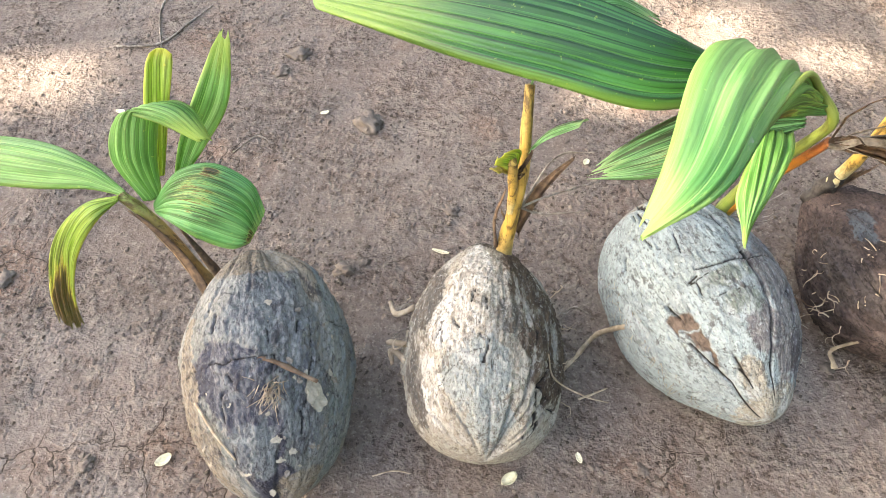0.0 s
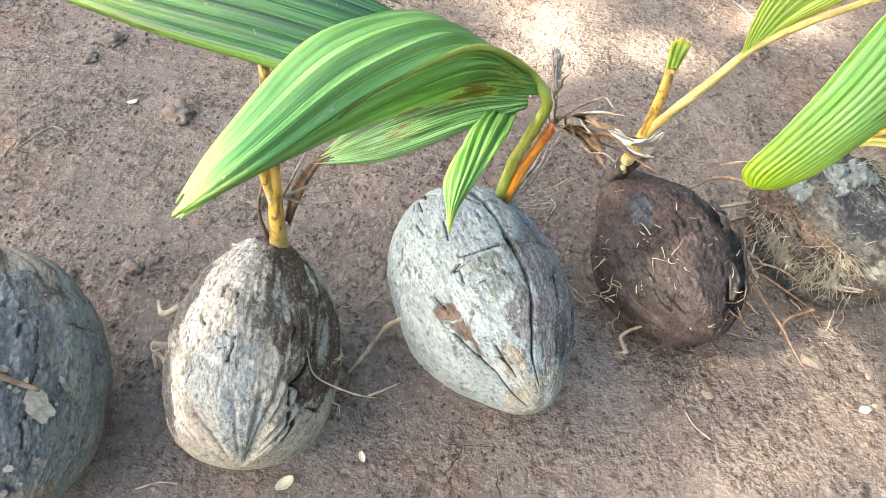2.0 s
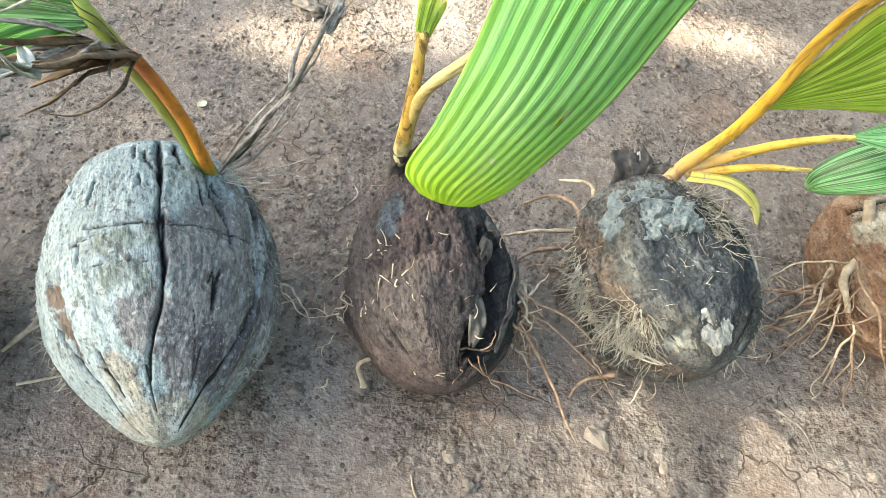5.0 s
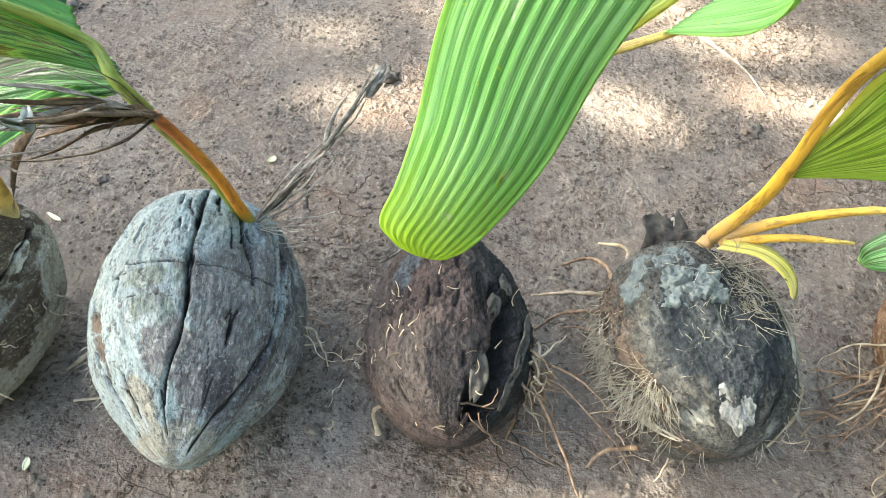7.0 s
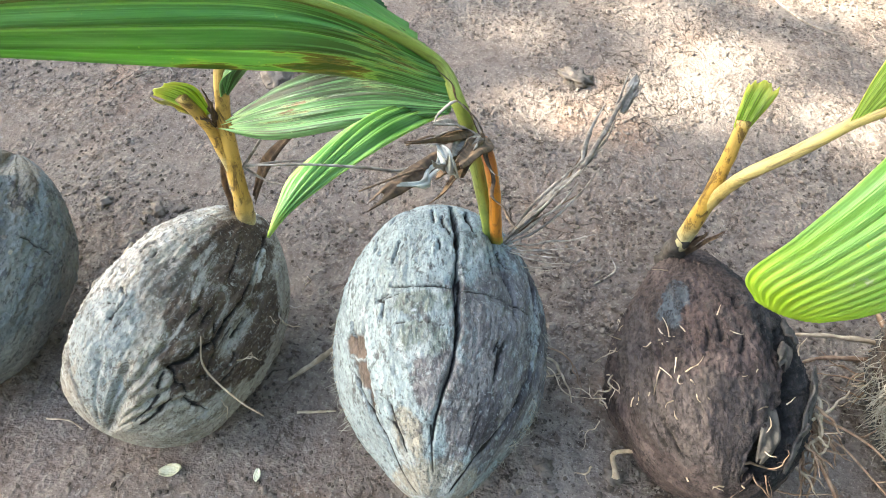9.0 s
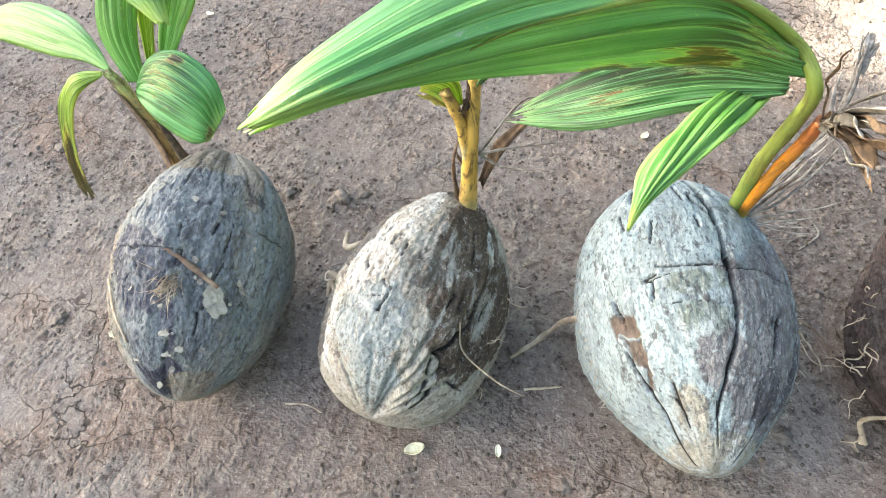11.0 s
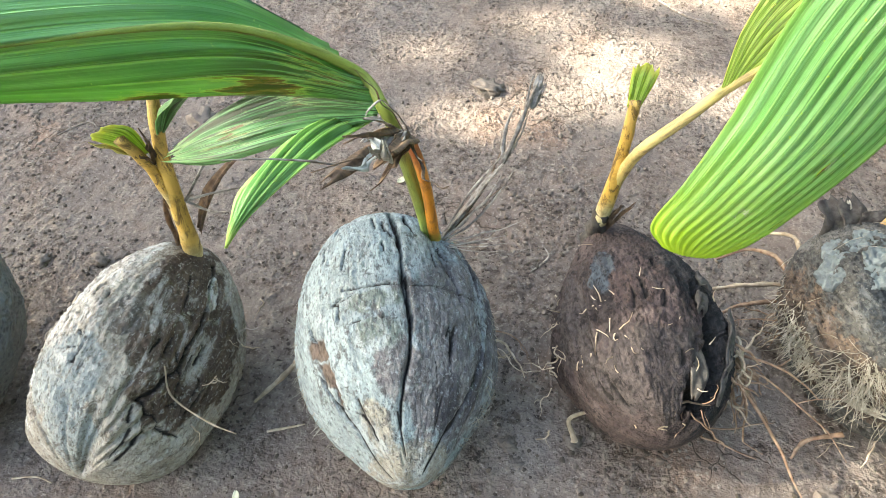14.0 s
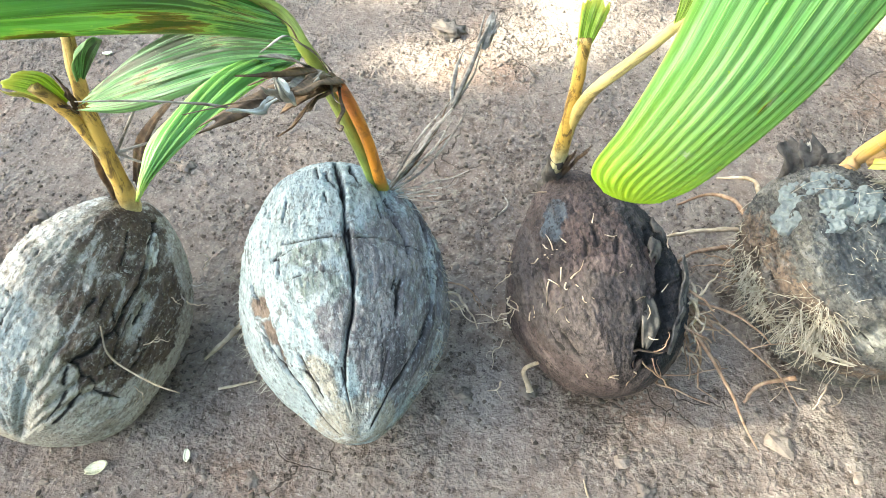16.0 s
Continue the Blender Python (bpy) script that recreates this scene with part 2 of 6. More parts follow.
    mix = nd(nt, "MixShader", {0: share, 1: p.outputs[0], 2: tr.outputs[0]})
    nt.links.new(mix.outputs[0], out.inputs[0])
    return m


def stem_material(name, low, mid, high, spot=(0.07, 0.035, 0.012), amount=0.8):
    m, nt, out = material(name)
    mask = nd(nt, "SeparateColor", {0: nd(nt, "Attribute", attribute_name="mask").outputs["Color"]})
    co = nd(nt, "TexCoord").outputs["Object"]
    uv = nd(nt, "UVMap", uv_map="blade").outputs[0]
    wob = mathn(nt, "ADD", mask.outputs[0], mathn(nt, "MULTIPLY", mathn(nt, "SUBTRACT", noise_of(nt, co, 60, 3), 0.5), 0.25))
    c = mixc(nt, span(nt, wob, 0.05, 0.30), low, mid)
    c = mixc(nt, span(nt, wob, 0.55, 0.95), c, high)
    streak = noise_of(nt, scaled(nt, uv, 3.0, 26.0, 1.0), 1.0, 4, 0.6)
    c = mixc(nt, mathn(nt, "MULTIPLY", span(nt, streak, 0.5, 0.7), 0.4), c, tuple(v * 0.6 for v in mid))
    scar = span(nt, noise_of(nt, scaled(nt, uv, 6.0, 3.0, 1.0), 1.0, 6, 0.72, 0.6), 0.50, 0.60)
    c = mixc(nt, mathn(nt, "MULTIPLY", scar, amount), c, spot)
    blotch = span(nt, noise_of(nt, co, 48, 6, 0.72), 0.50, 0.66)
    c = mixc(nt, mathn(nt, "MULTIPLY", blotch, amount * 0.7), c, tuple(0.35 * q for q in mid))
    principled(nt, out, c, 0.5, bump(nt, streak, 0.4, 0.002), 0.4)
    return m


def dry_material(name, a, b, spec=0.2):
    m, nt, out = material(name)
    co = nd(nt, "TexCoord").outputs["Object"]
    f = noise_of(nt, co, 120, 4, 0.6)
    g = noise_of(nt, co, 22, 3, 0.6)
    c = mixc(nt, span(nt, f, 0.35, 0.65), a, b)
    c = mixc(nt, mathn(nt, "MULTIPLY", span(nt, g, 0.45, 0.65), 0.6), c, tuple(v * 0.5 for v in a))
    principled(nt, out, c, 0.85, bump(nt, f, 0.5, 0.002), spec)
    return m


SOIL = soil_material()
CLOD = clod_material("dried_soil", (0.092, 0.070, 0.057), (0.165, 0.132, 0.108))
STONE = clod_material("pale_stone", (0.125, 0.096, 0.077), (0.215, 0.170, 0.138), 60)
PETAL = clod_material("fallen_petal", (0.55, 0.50, 0.32), (0.68, 0.64, 0.47), 120)
DARK_GRAIN = clod_material("dark_humus", (0.035, 0.026, 0.02), (0.085, 0.065, 0.05))
MUD = clod_material("grey_mud", (0.085, 0.095, 0.095), (0.140, 0.153, 0.150), 110)
ROOT = dry_material("root_skin", (0.165, 0.098, 0.062), (0.29, 0.195, 0.132))
TAN_ROOT = dry_material("pale_root", (0.29, 0.215, 0.145), (0.45, 0.355, 0.255))
FIBRE = dry_material("husk_fibre", (0.25, 0.215, 0.165), (0.39, 0.345, 0.275))
DRY = dry_material("withered_leaf", (0.14, 0.112, 0.09), (0.30, 0.26, 0.22))
DARK_DRY = dry_material("dark_sheath", (0.07, 0.045, 0.03), (0.16, 0.10, 0.06))
FLAP = dry_material("husk_flap", (0.045, 0.037, 0.032), (0.095, 0.082, 0.070))
PITH = dry_material("grey_pith", (0.050, 0.042, 0.036), (0.105, 0.090, 0.076))
BARED = dry_material("bared_husk", (0.13, 0.122, 0.108), (0.27, 0.258, 0.235))
PALE_DRY = dry_material("bleached_leaf", (0.30, 0.29, 0.25), (0.46, 0.45, 0.40))
BARK = dry_material("bark", (0.12, 0.09, 0.07), (0.22, 0.18, 0.14))
HUSK_A = husk_material("husk_slate", ((0.144, 0.140, 0.128), (0.180, 0.171, 0.153)), [((0.032, 0.031, 0.045), (0.068, 0.065, 0.076)), ((0.162, 0.164, 0.160), (0.084, 0.085, 0.090)), ((0.205, 0.169, 0.130), (0.137, 0.104, 0.076)), ((0.126, 0.137, 0.130), (0.158, 0.162, 0.144))], (0.33, 0.325, 0.30), 0.30, (0.034, 0.028, 0.030), 0.65, (0.30, 0.15, 0.07), 0.50, 0.40, 0.12, 0.8, fray=0.6)
HUSK_B = husk_material("husk_brown_white", ((0.314, 0.282, 0.231), (0.218, 0.179, 0.138)), [((0.053, 0.036, 0.026), (0.095, 0.067, 0.046)), ((0.244, 0.251, 0.231), (0.206, 0.210, 0.192)), ((0.479, 0.451, 0.405), (0.267, 0.226, 0.179)), ((0.079, 0.070, 0.061), (0.144, 0.121, 0.098))], (0.44, 0.415, 0.37), 0.55, (0.075, 0.052, 0.037), 0.55, (0.04, 0.026, 0.02), 0.85, 0.55, 0.28, 0.9, fray=0.9)
HUSK_C = husk_material("husk_silver_grey", ((0.255, 0.292, 0.290), (0.168, 0.192, 0.192)), [((0.181, 0.165, 0.160), (0.088, 0.079, 0.081)), ((0.126, 0.139, 0.118), (0.172, 0.185, 0.168)), ((0.286, 0.256, 0.206), (0.189, 0.168, 0.134)), ((0.052, 0.046, 0.050), (0.097, 0.087, 0.091))], (0.42, 0.45, 0.44), 0.5, (0.055, 0.046, 0.045), 0.6, (0.125, 0.090, 0.070), 0.75, 0.50, 0.32, 0.9, fray=1.0)
# near-black inner colour paints the shade inside the split
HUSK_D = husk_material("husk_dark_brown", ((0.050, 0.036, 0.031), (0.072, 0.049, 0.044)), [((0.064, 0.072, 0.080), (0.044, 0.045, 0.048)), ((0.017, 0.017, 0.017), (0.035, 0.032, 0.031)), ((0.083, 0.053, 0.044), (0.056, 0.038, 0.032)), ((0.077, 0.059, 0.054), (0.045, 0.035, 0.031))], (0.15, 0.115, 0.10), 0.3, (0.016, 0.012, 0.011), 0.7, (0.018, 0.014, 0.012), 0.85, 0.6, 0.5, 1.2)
HUSK_E = husk_material("husk_shredded_grey", ((0.064, 0.061, 0.058), (0.093, 0.083, 0.071)), [((0.132, 0.092, 0.066), (0.068, 0.048, 0.037)), ((0.028, 0.031, 0.036), (0.055, 0.059, 0.062)), ((0.281, 0.272, 0.251), (0.170, 0.162, 0.146)), ((0.128, 0.104, 0.078), (0.072, 0.060, 0.047))], (0.24, 0.235, 0.22), 0.3, (0.020, 0.019, 0.019), 0.55, (0.31, 0.29, 0.25), 0.9, 0.7, 0.7, 1.6)
HUSK_F = husk_material("husk_red_brown", ((0.128, 0.066, 0.039), (0.162, 0.085, 0.049)), [((0.255, 0.212, 0.162), (0.145, 0.106, 0.076)), ((0.051, 0.029, 0.020), (0.085, 0.051, 0.034))], (0.36, 0.30, 0.23), 0.3, (0.04, 0.024, 0.018), 0.5, (0.36, 0.32, 0.26), 0.8, 0.5, 0.7, 1.4)
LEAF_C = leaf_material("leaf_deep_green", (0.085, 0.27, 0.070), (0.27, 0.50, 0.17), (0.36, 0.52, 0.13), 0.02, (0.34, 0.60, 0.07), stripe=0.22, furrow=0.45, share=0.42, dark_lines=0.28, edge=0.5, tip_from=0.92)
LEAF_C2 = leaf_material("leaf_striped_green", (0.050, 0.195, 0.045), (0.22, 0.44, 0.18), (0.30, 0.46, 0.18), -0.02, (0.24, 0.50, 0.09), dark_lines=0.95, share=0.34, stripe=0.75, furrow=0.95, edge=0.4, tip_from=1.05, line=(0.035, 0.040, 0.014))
# lime rim colour over the tip paints the sun shining through from behind
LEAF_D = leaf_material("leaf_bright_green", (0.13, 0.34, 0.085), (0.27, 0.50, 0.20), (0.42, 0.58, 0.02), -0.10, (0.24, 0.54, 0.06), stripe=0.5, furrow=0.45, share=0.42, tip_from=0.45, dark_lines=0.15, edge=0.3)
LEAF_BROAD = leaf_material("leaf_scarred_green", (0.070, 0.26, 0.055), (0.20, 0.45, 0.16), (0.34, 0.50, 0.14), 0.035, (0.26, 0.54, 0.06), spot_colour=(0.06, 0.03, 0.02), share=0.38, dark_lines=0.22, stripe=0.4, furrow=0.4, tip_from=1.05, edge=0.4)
LEAF_A = leaf_material("leaf_fresh_green", (0.095, 0.28, 0.050), (0.27, 0.50, 0.15), (0.46, 0.56, 0.12), 0.0, (0.34, 0.58, 0.05), tip_from=0.9, edge=0.5, dark_lines=0.3, furrow=0.5)
LEAF_E = leaf_material("leaf_yellow_green", (0.24, 0.40, 0.04), (0.45, 0.58, 0.12), (0.64, 0.58, 0.10), 0.0, (0.50, 0.64, 0.04), dark_lines=0.7)
LEAF_Y = leaf_material("leaf_withering_yellow", (0.40, 0.36, 0.06), (0.52, 0.46, 0.12), (0.60, 0.50, 0.16), 0.08, (0.5, 0.45, 0.06), share=0.25)
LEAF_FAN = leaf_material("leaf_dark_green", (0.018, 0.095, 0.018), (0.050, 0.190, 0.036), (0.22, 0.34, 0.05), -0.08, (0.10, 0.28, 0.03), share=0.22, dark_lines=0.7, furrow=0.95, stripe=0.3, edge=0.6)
STEM_Y = stem_material("stem_yellow", (0.58, 0.50, 0.28), (0.50, 0.30, 0.065), (0.48, 0.31, 0.085), amount=0.85)
STEM_O = stem_material("stem_orange", (0.16, 0.24, 0.04), (0.55, 0.21, 0.02), (0.38, 0.11, 0.03), amount=0.5)
STEM_G = stem_material("stem_green", (0.14, 0.20, 0.04), (0.24, 0.28, 0.05), (0.17, 0.25, 0.04), amount=0.5)
STEM_A = stem_material("stem_brown_green", (0.17, 0.085, 0.045), (0.36, 0.20, 0.06), (0.24, 0.27, 0.07), amount=0.9)
STEM_PALE = stem_material("stem_pale", (0.17, 0.11, 0.07), (0.48, 0.36, 0.13), (0.52, 0.42, 0.10), (0.13, 0.08, 0.045), 0.7)
STEM_GOLD = stem_material("stem_gold", (0.36, 0.21, 0.09), (0.56, 0.32, 0.04), (0.56, 0.42, 0.10), amount=0.6)
CROWN = leaf_material("crown_leaf", (0.05, 0.09, 0.02), (0.07, 0.12, 0.03), (0.12, 0.14, 0.04), -0.2, (0.10, 0.16, 0.02))


# ---- mesh helpers ----
def lattice(p, seed=0):
    """Smooth value noise in -1..1 for an array of points (n, 3)."""
    p = np.asarray(p, float) + seed * 17.31
    i = np.floor(p).astype(np.int64)
    f = p - i
    f = f * f * (3 - 2 * f)
    total = np.zeros(len(p))
    for dx in (0, 1):
        for dy in (0, 1):
            for dz in (0, 1):
                h = (i[:, 0] + dx) * 374761393 + (i[:, 1] + dy) * 668265263 + (i[:, 2] + dz) * 2147483647 + 974634777
                h = (h ^ (h >> 13)) * 1274126177 & 0x7FFFFFFF
                h = (h ^ (h >> 16)) & 0xFFFF
                w = (f[:, 0] if dx else 1 - f[:, 0]) * (f[:, 1] if dy else 1 - f[:, 1]) * (f[:, 2] if dz else 1 - f[:, 2])
                total += w * (h / 32767.5 - 1)
    return total


def layered(p, seed=0, octaves=4):
    total, amp = 0, 1.0
    for k in range(octaves):
        total, amp, p = total + amp * lattice(p, seed + k), amp * 0.5, np.asarray(p) * 2.03
    return total


def smooth(x, a, b):
    t = np.clip((x - a) / (b - a), 0, 1)
    return t * t * (3 - 2 * t)


def ground_height(x, y):
    q = np.stack([x, y, 0 * x], -1).reshape(-1, 3)
    near = 1 - smooth(np.hypot(x - 0.3, y - 0.6), 1.5, 4.0)
    h = 0.006 * layered(q * 3.0, 2, 3) + 0.0020 * layered(q * 16, 5, 4) + 0.0006 * layered(q * 70, 8, 2)
    h = h + 0.0050 * np.maximum(0, layered(q * 45, 13, 3) - 0.30) * (0.10 + np.maximum(0, layered(q * 4.5, 17, 2) + 0.15))
    return (h.reshape(x.shape) - 0.002) * (0.15 + 0.85 * near)


def mesh_of(name, verts, faces, mat, mask=None, uv=None, shade=True):
    me = bpy.data.meshes.new(name)
    me.from_pydata(np.asarray(verts).tolist(), [], faces if isinstance(faces, list) else faces.tolist())
    if mask is not None:
        a = me.color_attributes.new("mask", "FLOAT_COLOR", "POINT")
        full = np.ones((len(verts), 4))
        full[:, : mask.shape[1]] = mask
        a.data.foreach_set("color", full.ravel())
    if uv is not None:
        layer = me.uv_layers.new(name="blade")
        loops = np.zeros(len(me.loops), dtype=np.int32)
        me.loops.foreach_get("vertex_index", loops)
        layer.data.foreach_set("uv", np.asarray(uv)[loops].ravel())
    if shade:
        me.polygons.foreach_set("use_smooth", np.ones(len(me.polygons), dtype=bool))
    me.materials.append(mat)
    me.update()
    return me


BASES = {}


def thing(name, x, y, z, label, category, group=""):
    ob = new(name)
    ob.empty_display_size = 0.03
    ob.location = (x, y, z)
    BASES[ob.name] = Matrix.Translation((-x, -y, -z))
    return tagged(ob, label, category, group)


def add(name, me, parent, label="", at=None, kind=""):
    """A part: its mesh is in world metres, or in the frame at."""
    ob = new(name, me)
    if at is not None:
        ob.matrix_basis = at
    ob.parent = parent
    ob.matrix_parent_inverse = BASES.get(parent.name, Matrix.Identity(4))
    return tagged(ob, label, kind=kind)


def glide(points, n):
    """n points on a Catmull-Rom curve through the given ones."""
    p = np.asarray(points, float)
    p = np.vstack([2 * p[0] - p[1], p, 2 * p[-1] - p[-2]])
    u = np.linspace(0, len(p) - 3 - 1e-9, n)
    i = u.astype(int)
    t = (u - i)[:, None]
    a, b, c, d = p[i], p[i + 1], p[i + 2], p[i + 3]
    return 0.5 * (2 * b + (c - a) * t + (2 * a - 5 * b + 4 * c - d) * t**2 + (3 * b - a - 3 * c + d) * t**3)


def unit(v):
    return v / np.maximum(np.linalg.norm(v, axis=-1, keepdims=True), 1e-9)


def grid_faces(nu, nv, closed=False):
    i, j = np.meshgrid(np.arange(nu - 1), np.arange(nv if closed else nv - 1), indexing="ij")
    k = (j + 1) % nv
    return np.stack([i * nv + j, i * nv + k, (i + 1) * nv + k, (i + 1) * nv + j], -1).reshape(-1, 4)


def tube(name, points, radii, mat, n=24, sides=10, rough=0.0, flat=1.0, seed=0, curve=True):
    """A tapering stalk along a curve; flat below 1 squeezes it."""
    p = glide(points, n) if curve else np.asarray(points, float)
    n = len(p)
    r = np.interp(np.linspace(0, 1, n), np.linspace(0, 1, len(radii)), radii)
    t = unit(np.gradient(p, axis=0))
    side = unit(np.cross(t, (0.31, 0.2, 0.93)))
    up = np.cross(side, t)
    ang = np.linspace(0, 2 * np.pi, sides, endpoint=False)
    rad = r[:, None] * (1 + rough * lattice(np.stack(np.broadcast_arrays(np.cos(ang)[None] * 1.7 + seed, np.sin(ang)[None] * 1.7, np.arange(n)[:, None] * 0.35), -1).reshape(-1, 3), seed).reshape(n, sides))
    v = p[:, None] + rad[..., None] * (np.cos(ang)[None, :, None] * side[:, None] + flat * np.sin(ang)[None, :, None] * up[:, None])
    u = np.repeat(np.linspace(0, 1, n), sides)
    faces = grid_faces(n, sides, True).tolist() + [list(range(sides))[::-1], list(range((n - 1) * sides, n * sides))]
    mask = np.stack([u, np.zeros_like(u), np.zeros_like(u)], -1)
    return mesh_of(name, v.reshape(-1, 3), faces, mat, mask, np.stack([u, np.tile(ang / 6.2832, n)], -1))


def hairs(name, roots, ways, lengths, radius, mat, bend=0.3, sag=0.0, seg=4, seed=0):
    """Many thin fibres in one mesh: each a three-sided taper from its root."""
    rng = np.random.default_rng(seed)
    verts, faces = [], []
    for k in range(len(roots)):
        w = unit(np.asarray(ways[k], float))
        p = [np.asarray(roots[k], float)]
        turn = rng.normal(0, bend, 3)
        for s in range(seg):
            p.append(p[-1] + w * lengths[k] / seg)
            w = unit(w + turn / seg + rng.normal(0, bend * 0.5, 3) / seg + np.array((0, 0, -sag / seg)))
        p = np.array(p)
        t = unit(np.gradient(p, axis=0))
        a = unit(np.cross(t, (0.3, 0.5, 0.81)))
        b = np.cross(a, t)
        base = len(verts)
        for s in range(seg + 1):
            r = radius * (1 - 0.75 * s / seg)
            for q in range(3):
                verts.append(p[s] + r * (math.cos(q * 2.0944) * a[s] + math.sin(q * 2.0944) * b[s]))
        for s in range(seg):
            for q in range(3):
                o, e = base + s * 3 + q, base + s * 3 + (q + 1) % 3
                faces.append([o, e, e + 3, o + 3])
    return mesh_of(name, verts, faces, mat)


def root_line(start, way, length, rng, wiggle=0.35, drop=0.5, n=9):
    """Points of a wandering root that sinks to the ground and then creeps on it."""
    p, w = [np.array(start, float)], unit(np.array(way, float))
    for k in range(n - 1):
        q = p[-1] + w * length / (n - 1)
        low = float(ground_height(q[:1], q[1:2])[0]) + 0.0016
        if q[2] < low:
            q[2], w[2] = low, 0.02
        p.append(q)
        w = unit(w + rng.normal(0, wiggle, 3) * (1, 1, 0.6) + (0, 0, -drop / n))
    return p


def strand_bunch(owner, name, start, end, count, radius, mats, seed, spread=0.006, label=""):
    """Withered strands that run side by side from one place and fray towards the end."""
    rng = np.random.default_rng(seed)
    a, b = np.array(start, float), np.array(end, float)
    for k in range(count):
        off, reach = rng.normal(0, spread, 3), rng.uniform(0.55, 1.05)
        bow = rng.normal(0, spread, 3)
        line = [a + (b - a) * reach * u + off * 2 * u + bow * math.sin(3.1 * u) + rng.normal(0, spread * 0.12, 3) * (u > 0) for u in np.linspace(0, 1, 7)]
        r = radius * rng.uniform(0.5, 1.4)
        add(name, tube(name, line, [r, r * 1.2, r * 0.9, r * 0.3], mats[k % len(mats)], n=30, sides=6, rough=0.5, flat=0.35, seed=k), owner, label)


def ribbons(owner, name, start, end, count, width, mat, seed, spread=0.006, label="", bend=(0, 0, 0)):
    """Flat withered leaf strips side by side, torn at their ends."""
    rng = np.random.default_rng(seed)
    a, b = np.array(start, float), np.array(end, float)
    for k in range(count):
        off, reach, w = rng.normal(0, spread, 3), rng.uniform(0.5, 1.05), width * rng.uniform(0.5, 1.2)
        side = unit(np.cross(b - a, rng.normal(0, 0.35, 3) + (0.2, 0.3, 0.9)))
        mid = [a + (b - a) * reach * u + off * u + np.array(bend) * math.sin(3.1 * u) + rng.normal(0, spread * 0.15, 3) * (u > 0) for u in np.linspace(0, 1, 6)]
        wide = [0.5, 1.0, 0.9, 1.0, 0.8, 0.25]
        rails = [[p + side * q * w * g / 2 for p, g in zip(mid, wide)] for q in (-1, 0, 1)]
        add(name, blade(name, *rails, mat, pleats=2, depth=0.0008, nu=26, thick=0.0005, ragged=0.35, seed=seed + k, wave=0.0022), owner, label)


def root_bunch(owner, origin, spread, way, count, length, radius, mats, seed, label="", wiggle=0.35, drop=0.8, forks=0.5):
    """Single roots from one place, some of them with a finer branch as a part of their own."""
    rng = np.random.default_rng(seed)
    for k in range(count):
        l = length * rng.uniform(0.5, 1.25)
        r = radius * rng.uniform(0.6, 1.3)
        line = root_line(np.array(origin) + rng.normal(0, 1, 3) * spread, np.array(way) + rng.normal(0, 0.45, 3), l, rng, wiggle, drop)
        mat = mats[int(rng.integers(len(mats)))]
        root = add("root", tube("root", line, [r, r * 0.85, r * 0.4], mat, n=22, sides=5, rough=0.25, seed=k), owner, label)
        if rng.random() < forks:
            at = line[4]
            twig = root_line(at, np.array(line[6]) - np.array(line[4]) + rng.normal(0, 0.02, 3), l * 0.45, rng, wiggle, drop, 6)
            add("rootlet", tube("rootlet", twig, [r * 0.6, r * 0.45, r * 0.25], mat, n=12, sides=4, rough=0.2, seed=k + 50), root)


